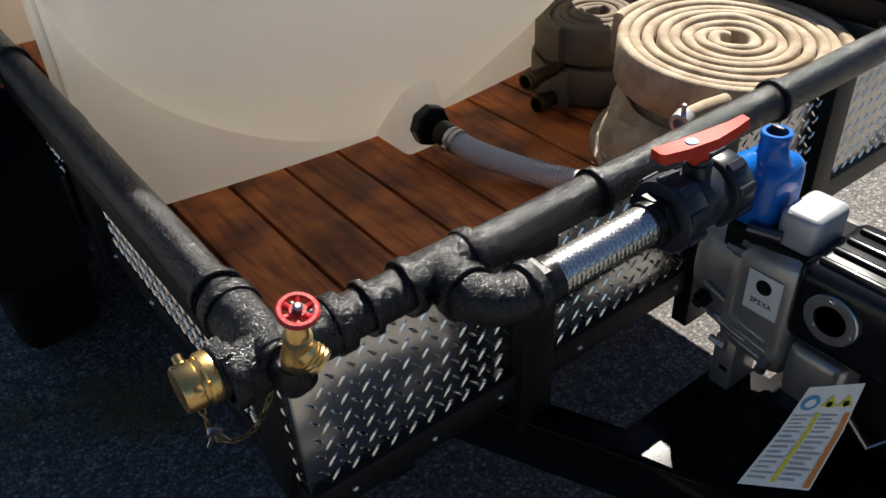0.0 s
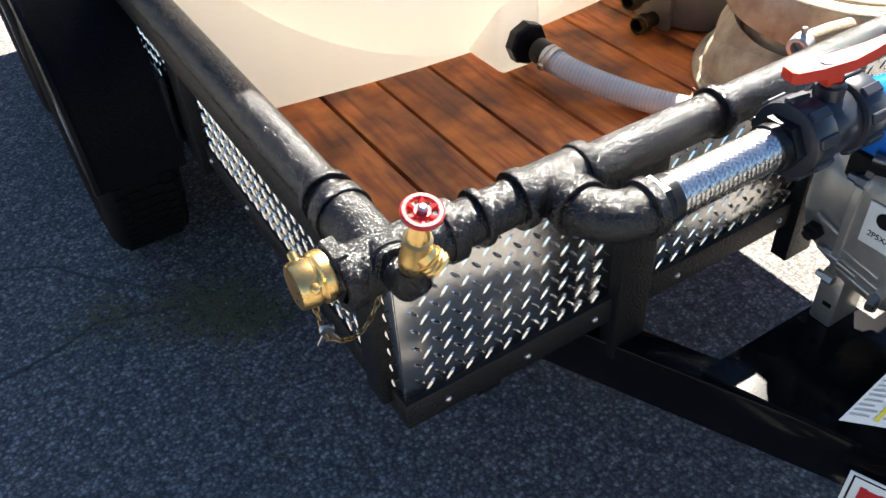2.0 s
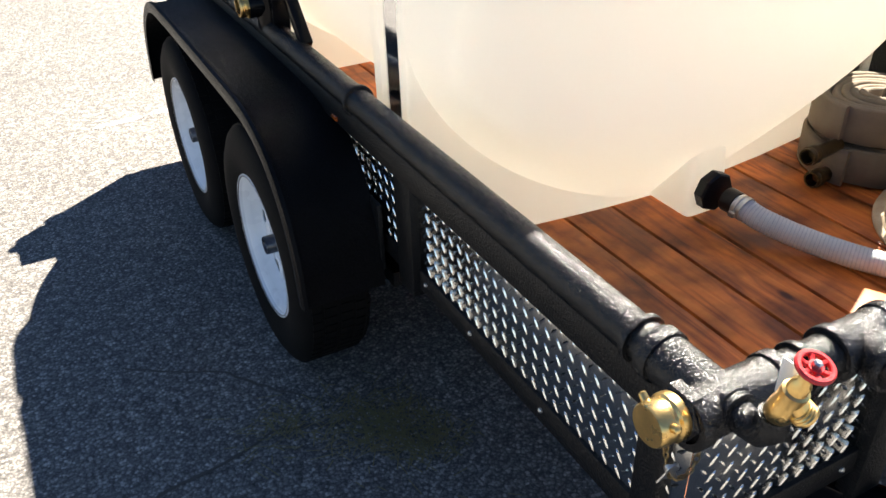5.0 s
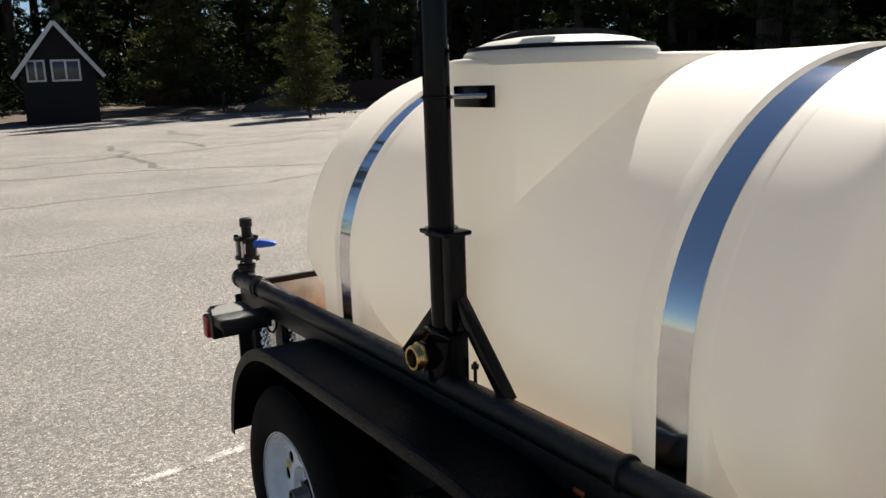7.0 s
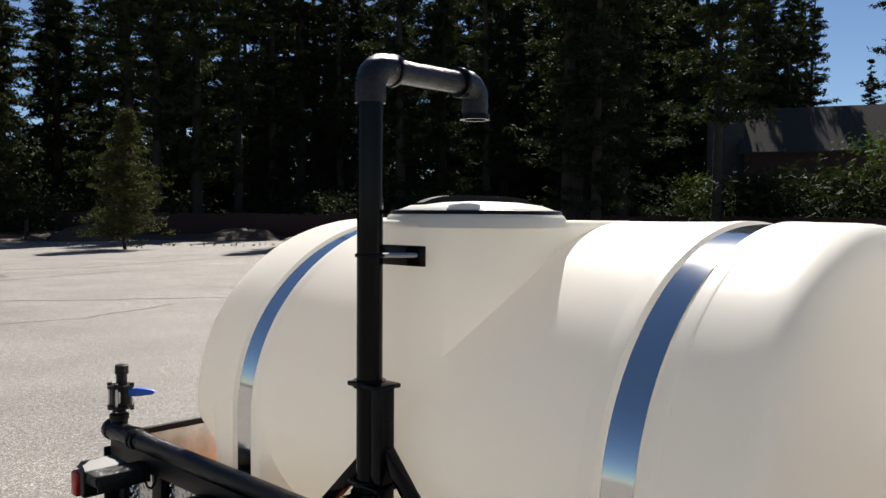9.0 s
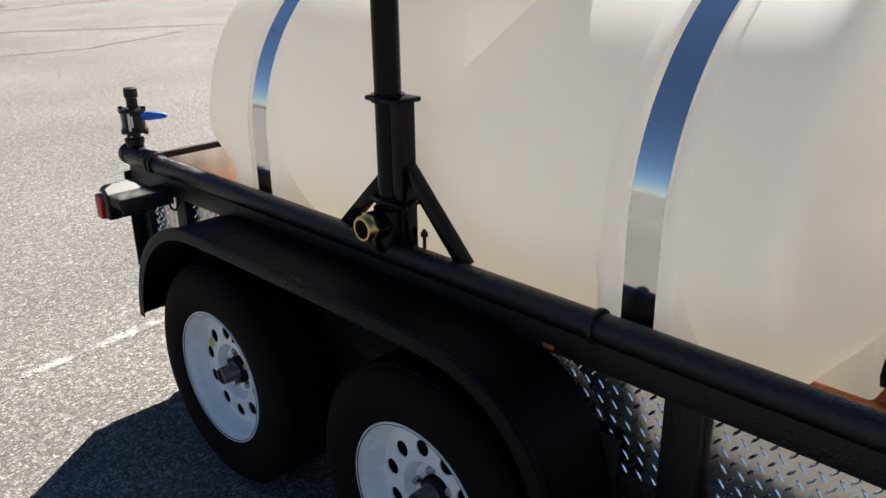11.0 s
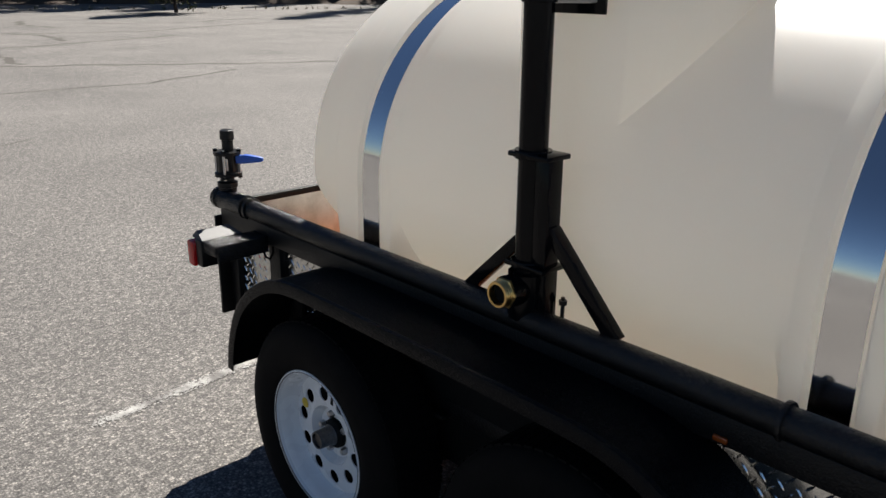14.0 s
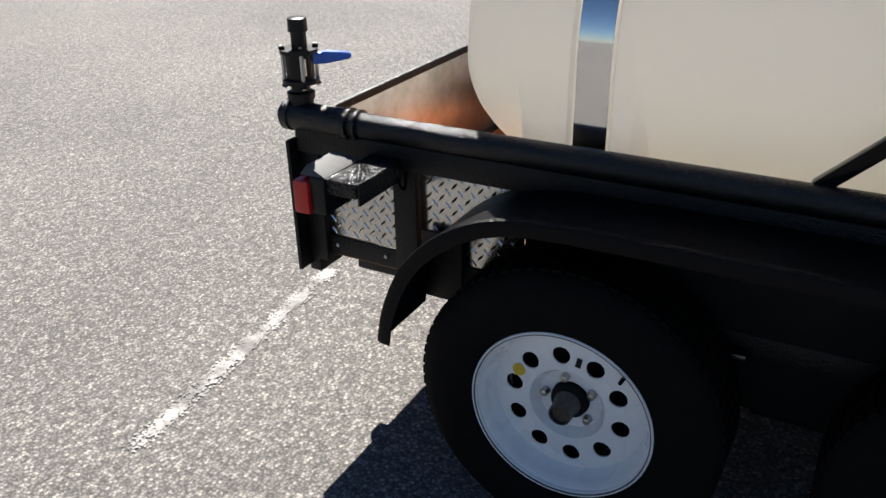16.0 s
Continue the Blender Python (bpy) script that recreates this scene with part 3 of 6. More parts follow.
for sx, s in ((0.0, 1), (WIDE, -1)):
    x0, x1 = sorted((sx + s * 0.022, sx + s * 0.075))
    member("bottom_angle", (x0, 0.226, 0.478), (x1, 3.258, 0.533))
    x0, x1 = sorted((sx - s * 0.02, sx + s * 0.042))
    member("top_bar", (x0, 0.20, 0.772), (x1, 3.24, 0.833))
    for y0, y1 in ((0.238, 0.290), (1.034, 1.112), (2.915, 2.98), (3.195, 3.25)):
        xa, xb = sorted((sx + s * 0.006, sx + s * 0.06))
        member("post", (xa, y0, 0.50 if y0 < 0.5 else 0.46), (xb, y1, 0.80))
    pa = sx + s * SIDE_X
    tread_plate("x", pa, 0.204, 1.033, 0.527, 0.77, -s)
    tread_plate("x", pa, 1.113, 1.42, 0.527, 0.77, -s)
    tread_plate("x", pa, 2.64, 2.914, 0.527, 0.77, -s)
    # added near-black sheet stands in for the shade behind the wheels
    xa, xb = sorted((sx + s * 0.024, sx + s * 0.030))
    member("wheel_shade_sheet", (xa, 1.421, 0.35), (xb, 2.639, 0.772), dark_void)
    tread_plate("x", pa, 2.981, 3.194, 0.535, 0.77, -s)
member("bottom_angle", (0.020, 0.190, 0.484), (WIDE - 0.020, 0.225, 0.538))
member("bottom_angle", (0.012, 3.225, 0.42), (WIDE - 0.012, 3.262, 0.51))
member("top_bar", (0.045, 0.205, 0.772), (WIDE - 0.045, 0.222, 0.798))
member("post", (-0.035, 3.252, 0.44), (0.03, 3.264, 0.80))
member("post", (WIDE - 0.03, 3.252, 0.44), (WIDE + 0.035, 3.264, 0.80))
for x0, x1 in ((0.405, 0.475), (0.835, 0.905), (1.20, 1.27)):
    member("post", (x0, 0.176, 0.40), (x1, 0.212, 0.80))
for x0, x1 in ((0.027, 0.415), (0.465, 0.845), (0.895, 1.210), (1.260, 1.55)):
    tread_plate("y", PLATE_Y, x0, x1, 0.535, 0.784, -1)
# tailgate panel with its plain inner face
part("tailgate_panel", box((0.035, REAR_Y - 0.032, 0.50), (WIDE - 0.035, REAR_Y - 0.026, 0.822), 0.001), aluminium_in, trailer, "smooth aluminium tailgate sheet with dull smears")
member("tailgate_trim", (0.03, REAR_Y - 0.036, 0.822), (WIDE - 0.03, REAR_Y - 0.016, 0.846), frame_black)
# amber side marker under the rail
lens_amber = material("lens_amber", (0.26, 0.055, 0.010), 0.25, second=(0.32, 0.07, 0.012), scale=60)
part("side_marker", box((-0.026, 1.350, 0.779), (-0.019, 1.380, 0.792), 0.004), lens_amber, trailer, "small amber side marker")
# bolts along the bottom angle
for y in (0.30, 0.55, 0.806, 1.004, 2.70, 3.02, 3.17):
    part("bolt", lathe((0.022, y, 0.508), (-1, 0, 0), [(0, 0.006), (0.003, 0.0055), (0.005, 0.003), (0.0055, 0)], 10), zinc, trailer)
for x in (0.09, 0.236, 0.37, 0.55, 0.80, 1.0):
    part("bolt", lathe((x, 0.190, 0.510), (0, -1, 0), [(0, 0.006), (0.003, 0.0055), (0.005, 0.003), (0.0055, 0)], 10), zinc, trailer)

# chassis rails, cross members and axles
for x in (0.20, WIDE - 0.62):
    member("chassis_rail", (x, 0.28, 0.34), (x + 0.05, 3.24, 0.445))
for y in (0.6, 1.2, 1.8, 2.4, 3.0):
    member("cross_member", (0.16, y, 0.36), (WIDE - 0.16, y + 0.05, 0.44))
for y in (1.610, 2.460):
    part("axle", tube([(0.0, y, 0.345), (WIDE, y, 0.345)], 0.035, 14), frame_black, trailer)
    for x in (0.085, WIDE - 0.085):
        pts = [(x, y - 0.33 + 0.66 * i / 10, 0.30 + 0.05 * (abs(i - 5) / 5) ** 2) for i in range(11)]
        sp = bmesh.new()
        for p, q in zip(pts, pts[1:]):
            add_box(sp, (x - 0.022, p[1], min(p[2], q[2]) - 0.015), (x + 0.022, q[1] + 0.002, max(p[2], q[2]) + 0.012))
        part("leaf_spring", sp, frame_black, trailer)
for x in (0.085, WIDE - 0.085):
    part("equalizer", box((x - 0.012, 1.95, 0.30), (x + 0.012, 2.11, 0.40), 0.01), frame_black, trailer)

# added zinc slivers stand in for sunlit ground glimpsed between the wheels
for x0, x1 in ((-0.012, 0.024), (WIDE - 0.024, WIDE + 0.012)):
    part("lit_ground_sliver", box((x0, 2.125, 0.488), (x1, 2.175, 0.499), 0.002), dark_zinc, trailer, "thin zinc sliver in place of lit ground between the wheels")
    part("lit_ground_sliver", box((x0, 2.245, 0.506), (x1, 2.270, 0.524), 0.002), dark_zinc, trailer, "thin zinc sliver in place of lit ground between the wheels")

# tongue: two beams that meet ahead of the trailer, with a deck plate for the pump
part("tongue_beam", beam_pts((0.240, 0.613, 0.375), (0.80, -0.578, 0.375), 0.06, 0.11, 0.004), black_paint, trailer)
part("tongue_beam", beam_pts((1.360, 0.613, 0.375), (0.80, -0.578, 0.375), 0.06, 0.11, 0.004), black_paint, trailer)
tp = bmesh.new()
plate_pts = [(0.483, 0.052), (0.80, 0.050), (0.80, -0.03), (0.93, -0.03), (0.93, -0.10), (1.12, -0.10), (1.09, -0.30), (1.00, -0.42), (0.66, -0.42)]
low_ring = [tp.verts.new((x, y, 0.4305)) for x, y in plate_pts]
top_ring = [tp.verts.new((x, y, 0.440)) for x, y in plate_pts]
tp.faces.new(low_ring), tp.faces.new(top_ring[::-1])
for i in range(9):
    j = (i + 1) % 9
    tp.faces.new((low_ring[j], low_ring[i], top_ring[i], top_ring[j]))
bmesh.ops.recalc_face_normals(tp, faces=tp.faces)
part("tongue_plate", tp, black_paint, trailer, smooth=0)

# fenders
PROFILE = [(1.195, 0.40), (1.205, 0.50), (1.235, 0.60), (1.285, 0.68), (1.36, 0.745), (1.46, 0.785), (1.60, 0.800), (2.03, 0.803), (2.46, 0.800), (2.60, 0.785), (2.70, 0.745), (2.785, 0.68), (2.845, 0.60), (2.885, 0.50), (2.90, 0.42)]


def smooth_line(pts, n):
    out = []
    for i in range(len(pts) - 1):
        p0, p1, p2, p3 = pts[max(i - 1, 0)], pts[i], pts[i + 1], pts[min(i + 2, len(pts) - 1)]
        for k in range(n):
            t = k / n
            out.append(tuple(0.5 * (2 * b + (c - a) * t + (2 * a - 5 * b + 4 * c - d) * t * t + (3 * b - a - 3 * c + d) * t ** 3) for a, b, c, d in zip(p0, p1, p2, p3)))
    out.append(tuple(pts[-1]))
    return out


def fender(x_in, x_out):
    s = 1 if x_out > x_in else -1
    line = smooth_line(PROFILE, 3)
    bm = bmesh.new()
    rows = []
    for i, (y, z) in enumerate(line):
        a, b = line[max(i - 1, 0)], line[min(i + 1, len(line) - 1)]
        d = Vector((b[0] - a[0], b[1] - a[1])).normalized()
        nrm = Vector((-d.y, d.x))
        # section from the inside out: flat top, rolled edge, down-turned lip, and back underneath
        sec = [(x_in, 0), (x_out - s * 0.022, 0), (x_out - s * 0.010, 0.006), (x_out, 0.004), (x_out + s * 0.004, -0.006), (x_out + s * 0.002, -0.030), (x_out - s * 0.001, -0.030), (x_out - s * 0.002, -0.008), (x_out - s * 0.022, -0.004), (x_in, -0.004)]
        rows.append([bm.verts.new((x, y + nrm.x * h, z + nrm.y * h)) for x, h in sec])
    for p, q in zip(rows, rows[1:]):
        for k in range(len(p)):
            j = (k + 1) % len(p)
            bm.faces.new((p[k], p[j], q[j], q[k]))
    bm.faces.new(rows[0]), bm.faces.new(rows[-1])
    return bm


fender_black = material("fender_black", (0.003, 0.003, 0.0035), 0.38, second=(0.005, 0.005, 0.006), scale=9, bump=0.25, bump_scale=330, rough_var=0.08, spec=0.09)
grain_coat(fender_black, 700, 0.5)
part("fender", fender(0.004, -0.207), fender_black, trailer, "glossy black tandem fender")
part("fender", fender(WIDE - 0.004, WIDE + 0.207), fender_black, trailer, "glossy black tandem fender")
for y0, y1 in ((1.20, 1.30), (2.79, 2.90)):
    member("fender_bracket", (0.0, y0, 0.44), (0.012, y1, 0.62))


# wheels
def wheel(x, y, side):
    """One wheel; side: -1 where its face looks to -x."""
    z = 0.345
    a = (side, 0, 0)
    tyre = bmesh.new()
    prof = [(-0.085, 0.205), (-0.095, 0.225), (-0.102, 0.265), (-0.098, 0.305), (-0.085, 0.332), (-0.070, 0.342), (0.070, 0.342), (0.085, 0.332), (0.098, 0.305), (0.102, 0.265), (0.095, 0.225), (0.085, 0.205), (0.06, 0.195), (-0.06, 0.195)]
    add_lathe(tyre, (x, y, z), a, prof + prof[:1], 56, cap=False)
    w = part("wheel", tyre, rubber, trailer, "black ribbed trailer tyre")
    tr = bmesh.new()
    for k in range(72):
        ang = 2 * math.pi * k / 72
        m = pose(x, y, z, math.degrees(ang), 0, 0)
        for d0, d1 in ((-0.072, -0.046), (-0.040, -0.006), (0.006, 0.040), (0.046, 0.072), (0.074, 0.090)):
            zz = 0.338 if d1 > 0.08 else 0.341
            off = 0.004 if d0 in (-0.040, 0.006) else -0.003
            add_box(tr, (d0, -0.0118 + off, zz - 0.012), (d1, 0.0098 + off, zz + 0.004 - (0.008 if d1 > 0.08 else 0)), 0, m)
    part("tread", tr, rubber, w, smooth=0, kind="stuff")
    rim = bmesh.new()
    # outer flange, barrel and dished disc with ten round holes and a centre bore
    flange = [(0.075, 0.196), (0.083, 0.203), (0.088, 0.208), (0.091, 0.206), (0.0905, 0.203), (0.088, 0.202), (0.0885, 0.200), (0.086, 0.199), (0.0865, 0.1975), (0.080, 0.196), (0.076, 0.192), (0.060, 0.186), (0.036, 0.182), (0.027, 0.176)]
    add_lathe(rim, (x, y, z), a, flange, 60, cap=False)
    ax, u, v = basis(a)
    o = Vector((x, y, z))
    nh, rh, rc = 10, 0.0208, 0.126

    def disc_at(r):
        # height of the disc face over the wheel's middle plane
        if r > 0.155:
            return 0.027 + 0.012 * (0.176 - r) / 0.021
        if r > 0.095:
            return 0.039 + 0.003 * (0.155 - r) / 0.06
        return 0.042 - 0.003 * max(0, (0.095 - r)) / 0.007

    def dv(r, t, d=0.0):
        return rim.verts.new(o + ax * (disc_at(r) + d) + (u * math.cos(t) + v * math.sin(t)) * r)

    per = 6
    for k in range(nh):
        t0 = radians(26) + 2 * math.pi * k / nh
        half = math.pi / nh
        outer = [dv(0.176, t0 - half + 2 * half * i / per) for i in range(per + 1)]
        inner = [dv(0.088, t0 - half + 2 * half * i / per) for i in range(per + 1)]
        hole, deep = [], []
        for i in range(12):
            q = 2 * math.pi * i / 12
            r, t = rc + rh * math.cos(q), t0 + rh * math.sin(q) / rc
            hole.append(dv(r, t)), deep.append(dv(r, t, -0.0035))
        mid_a, mid_b = dv(0.128, t0 - half), dv(0.128, t0 + half)
        # hole points run: 0 outermost, 3 towards +t, 6 innermost, 9 towards -t
        rim.faces.new((outer[3], outer[4], outer[5], outer[6], mid_b, hole[3], hole[2], hole[1], hole[0]))
        rim.faces.new((hole[3], mid_b, inner[6], inner[5], inner[4], inner[3], hole[6], hole[5], hole[4]))
        rim.faces.new((hole[6], inner[3], inner[2], inner[1], inner[0], mid_a, hole[9], hole[8], hole[7]))
        rim.faces.new((hole[9], mid_a, outer[0], outer[1], outer[2], outer[3], hole[0], hole[11], hole[10]))
        for i in range(12):
            j = (i + 1) % 12
            rim.faces.new((hole[i], hole[j], deep[j], deep[i]))
    bmesh.ops.remove_doubles(rim, verts=rim.verts, dist=0.0004)
    add_lathe(rim, (x, y, z), a, [(disc_at(0.088), 0.088), (0.026, 0.080), (0.015, 0.073), (0.013, 0.050), (0.013, 0.0445), (0.006, 0.0435)], 60, cap=False)
    part("rim", rim, white_wheel, w, "white painted steel rim with ten round holes", smooth=30)
    part("pinstripe", lathe((x, y, z), a, [(0.0880, 0.2000), (0.0908, 0.2008), (0.0912, 0.2026), (0.0900, 0.2034)], 60, cap=False), dark_zinc, w)
    part("brake_drum", lathe((x, y, z), a, [(-0.06, 0.15), (-0.004, 0.15), (0.0, 0.14), (0.0, 0.0)], 32), dark_void, w)
    part("hub", lathe((x, y, z), a, [(0.0, 0.041), (0.014, 0.041), (0.019, 0.0435), (0.026, 0.042), (0.034, 0.031)], 28), dark_void, w)
    part("grease_cap", lathe((x, y, z), a, [(0.028, 0.029), (0.034, 0.031), (0.040, 0.0270), (0.079, 0.0260), (0.082, 0.0250), (0.082, 0.0215), (0.075, 0.020), (0.075, 0.0)], 28), dark_zinc, w, "dull dark zinc grease cap")
    for k in range(5):
        t = 2 * math.pi * (k + 0.43) / 5
        c = o + (u * math.cos(t) + v * math.sin(t)) * 0.0585
        part("lug_nut", lathe(c, a, [(0.008, 0.0105), (0.014, 0.0108), (0.026, 0.0105), (0.031, 0.008), (0.033, 0.0)], 6), zinc, w)
    c = o + (u * math.cos(0.73) + v * math.sin(0.73)) * 0.165
    part("valve_stem", tube([c + ax * 0.02, c + ax * 0.054 - (c - o).normalized() * 0.008], 0.0045, 10), rubber, w)
    t = 2.67
    c = o + (u * math.cos(t) + v * math.sin(t)) * 0.128
    if side < 0 and y > 2:
        part("sticker", lathe(c, a, [(0.0400, 0.0), (0.0410, 0.0155), (0.0422, 0.0155), (0.0424, 0.0)], 14), sticker_yellow, w, "small yellow inspection sticker")
        t, rr = 1.38, 0.120
        e, f = u * math.cos(t) + v * math.sin(t), v * math.cos(t) - u * math.sin(t)
        m = Matrix((f, e, ax)).transposed().to_4x4()
        m.translation = o + e * rr + ax * (disc_at(rr) + 0.0003)
        part("label", box((-0.006, -0.012, 0), (0.006, 0.012, 0.0008), 0.0002, m), cabin_wall, w, "small dark rectangular rim label")
    return w


for y in (1.610, 2.460):
    wheel(-0.098, y, -1)
    wheel(WIDE + 0.098, y, 1)

# deck planks, front to rear
x = 0.055
rnd = random.Random(4)
while x < WIDE - 0.06:
    w = min(0.138, WIDE - 0.055 - x)
    part("plank", box((x + 0.003, 0.226, DECK - 0.036), (x + w - 0.003, 3.255, DECK + rnd.uniform(-0.0015, 0.001)), 0.0035), deck_wood, trailer, smooth=30)
    x += 0.1405

# ---- pipe rail round the trailer ----
rail = thing("pipe_rail", "black textured pipe rail with threaded couplings round the trailer bed", "pipe rail")


def pipe(pts, r=RAIL_R, parent=rail, mat=None, label="", seg=28):
    return part("pipe", tube(pts, r, seg), mat or bedliner, parent, label)


def collar(c, axis, r=RAIL_R, w=0.05, parent=rail, rim=0.0065):
    pr = [(-w / 2, r - 0.002), (-w / 2, r + rim + 0.001), (-w / 2 + 0.008, r + rim + 0.001), (-w / 2 + 0.010, r + rim - 0.002), (w / 2 - 0.010, r + rim - 0.002), (w / 2 - 0.008, r + rim + 0.001), (w / 2, r + rim + 0.001), (w / 2, r - 0.002)]
    return part("coupling", lathe(c, axis, pr, 28, cap=False), bedliner, parent)


def ring(c, axis, r=RAIL_R, w=0.010, rim=0.0075, parent=rail):
    return part("bead", lathe(c, axis, ring_profile(r, w, rim), 28, cap=False), bedliner, parent)


Z = RAIL_Z
pipe([(0, 0.25, Z), (0, 3.20, Z)])
pipe([(WIDE, 0.25, Z), (WIDE, 3.20, Z)])
pipe([(0.07, FRONT_Y, Z), (WIDE - 0.06, FRONT_Y, Z)])
for xx in (0, WIDE):
    ring((xx, 0.300, Z), (0, 1, 0))
    ring((xx, 1.262, Z), (0, 1, 0))
    ring((xx, 3.06, Z), (0, 1, 0))
# corner tee: run along the front, branch to the rear
for xx, s in ((0.0, 1), (WIDE, -1)):
    tee = bmesh.new()
    add_tube(tee, [(xx - s * 0.050, FRONT_Y, Z), (xx + s * 0.085, FRONT_Y, Z)], 0.0355, 28)
    add_tube(tee, [(xx, FRONT_Y, Z), (xx, FRONT_Y + 0.11, Z)], 0.0355, 28)
    part("tee", tee, bedliner, rail, "black textured pipe tee")
    ring((xx, FRONT_Y + 0.107, Z), (0, 1, 0), w=0.022, rim=0.0095)
    ring((xx - s * 0.050, FRONT_Y, Z), (1, 0, 0), w=0.020, rim=0.009)
    ring((xx + s * 0.085, FRONT_Y, Z), (1, 0, 0), w=0.020, rim=0.009)
part("nipple", lathe((-0.050, FRONT_Y + 0.008, Z + 0.008), (-1, 0, 0), [(0, 0.029), (0.022, 0.029), (0.022, 0.026)], 28), bedliner, rail)
ring((0.128, FRONT_Y, Z), (1, 0, 0))
# second tee with the pump branch
tee = bmesh.new()
add_tube(tee, [(0.190, FRONT_Y, Z), (0.288, FRONT_Y, Z)], 0.0352, 28)
add_tube(tee, [(0.238, FRONT_Y, Z), (0.238, FRONT_Y - 0.050, Z)], 0.0352, 28)
for c, ax in (((0.190, FRONT_Y, Z), (1, 0, 0)), ((0.288, FRONT_Y, Z), (1, 0, 0)), ((0.238, FRONT_Y - 0.052, Z), (0, -1, 0))):
    ring(c, ax, w=0.018, rim=0.009)
part("tee", tee, bedliner, rail, "black textured pipe tee")
for x0 in (0.520, 0.945, 1.345):
    ring((x0, FRONT_Y, Z), (1, 0, 0), w=0.012)
# rear elbows that carry the rear valve
for xx in (0.0, WIDE):
    el = bmesh.new()
    add_tube(el, [(xx, 3.09, Z), (xx, 3.262, Z)], 0.0352, 28)
    add_lathe(el, (xx, 3.09, Z), (0, 1, 0), [(-0.01, 0.030), (-0.008, 0.039), (0.010, 0.039), (0.012, 0.035)], 28)
    add_lathe(el, (xx, 3.262, Z), (0, 1, 0), [(-0.01, 0.035), (-0.008, 0.0385), (0.012, 0.0385), (0.014, 0.025), (0.026, 0.024), (0.027, 0)], 28)
    part("end_fitting", el, bedliner, rail, "black textured end tee with a plug")
# stubs that hold the rail on the posts
for xx in (0.0, WIDE):
    for y in (0.22, 1.073, 2.95, 3.23):
        part("stub", box((xx - 0.012, y - 0.02, 0.79), (xx + 0.012, y + 0.02, 0.83), 0.003), bedliner, rail)

# ---- water tank ----
tank = thing("water_tank", "milky white plastic water tank with rounded ends on the deck", "water tank", at=(0.79, 1.91, DECK))
TCX, TA, TZC, TBU = 0.79, 0.7255, 1.02, 0.605
TBL = TZC - DECK - 0.002


def tank_section(y, a, bu, nu, nl, sx=1.0, n=72, inset=0.0, low=1.0):
    """One ring of the tank at y: half width a, height bu over the middle, powers nu above and nl below."""
    out = []
    for i in range(n):
        t = 2 * math.pi * i / n
        c, s = math.cos(t), math.sin(t)
        p = nu if s >= 0 else nl
        q = 2.0 / p
        b = (bu if s >= 0 else TBL * low)
        xx = math.copysign(abs(c) ** q, c) * (a - inset)
        zz = math.copysign(abs(s) ** q, s) * (b - (inset if s >= 0 else 0))
        out.append(Vector((TCX + xx * sx, y, TZC + zz * sx)))
    return out


def tank_rings():
    """From front to rear: flat end, round edge, leg with the strap's groove, waist, leg, round edge, flat end."""
    rows = []
    D = [(0.926, 0.0), (0.927, 0.40), (0.930, 0.66), (0.934, 0.80), (0.939, 0.885), (0.945, 0.930), (0.953, 0.958), (0.963, 0.976), (0.977, 0.988), (0.998, 0.994), (1.04, 0.997), (1.088, 0.998)]
    for y, k in D:
        rows.append((y, TA, TBU, 2.08, 1.72, k, 0, min(1.0, 1.0 - 0.42 * max(0.0, (1.09 - y) / 0.178))))
    rows += [(1.091, TA, TBU, 2.08, 1.80, 0.998, 0), (1.095, TA, TBU, 2.08, 2.15, 0.998, 0), (1.099, TA, TBU, 2.08, 2.7, 0.999, 0), (1.106, TA, TBU, 2.08, 3.5, 1.0, 0), (1.120, TA, TBU, 2.08, 5.0, 1.0, 0), (1.138, TA, TBU, 2.08, 8.0, 1.0, 0), (1.156, TA + 0.001, TBU, 2.08, 16.0, 1.0, 0), (1.186, TA + 0.001, TBU, 2.08, 16.0, 1.0, 0), (1.189, TA, TBU, 2.08, 16.0, 1.0, 0.004), (1.193, TA, TBU, 2.08, 16.0, 1.0, 0.011), (1.277, TA, TBU, 2.08, 16.0, 1.0, 0.011), (1.281, TA, TBU, 2.08, 16.0, 1.0, 0.004), (1.284, TA + 0.001, TBU, 2.08, 16.0, 1.0, 0), (1.317, TA + 0.001, TBU, 2.08, 14.0, 1.0, 0), (1.322, TA - 0.001, TBU, 2.08, 9.0, 0.999, 0), (1.327, TA, TBU, 2.08, 3.2, 0.998, 0), (1.334, TA, TBU, 2.08, 2.1, 0.997, 0), (1.350, TA, TBU, 2.08, 1.70, 0.996, 0)]
    rows += [(1.46, TA, TBU, 2.08, 1.58, 0.994, 0), (1.70, TA, TBU, 2.08, 1.57, 0.993, 0)]
    back = [(3.753 - r[0] + (0.02 if r[0] < 1.14 else 0.0), *r[1:]) for r in reversed(rows)]
    rows = [(r[0] - 0.013 if r[0] > 1.16 else 1.135 + (r[0] - 1.088) * 0.4 if r[0] > 1.085 else r[0], *r[1:]) for r in rows]
    return rows + back


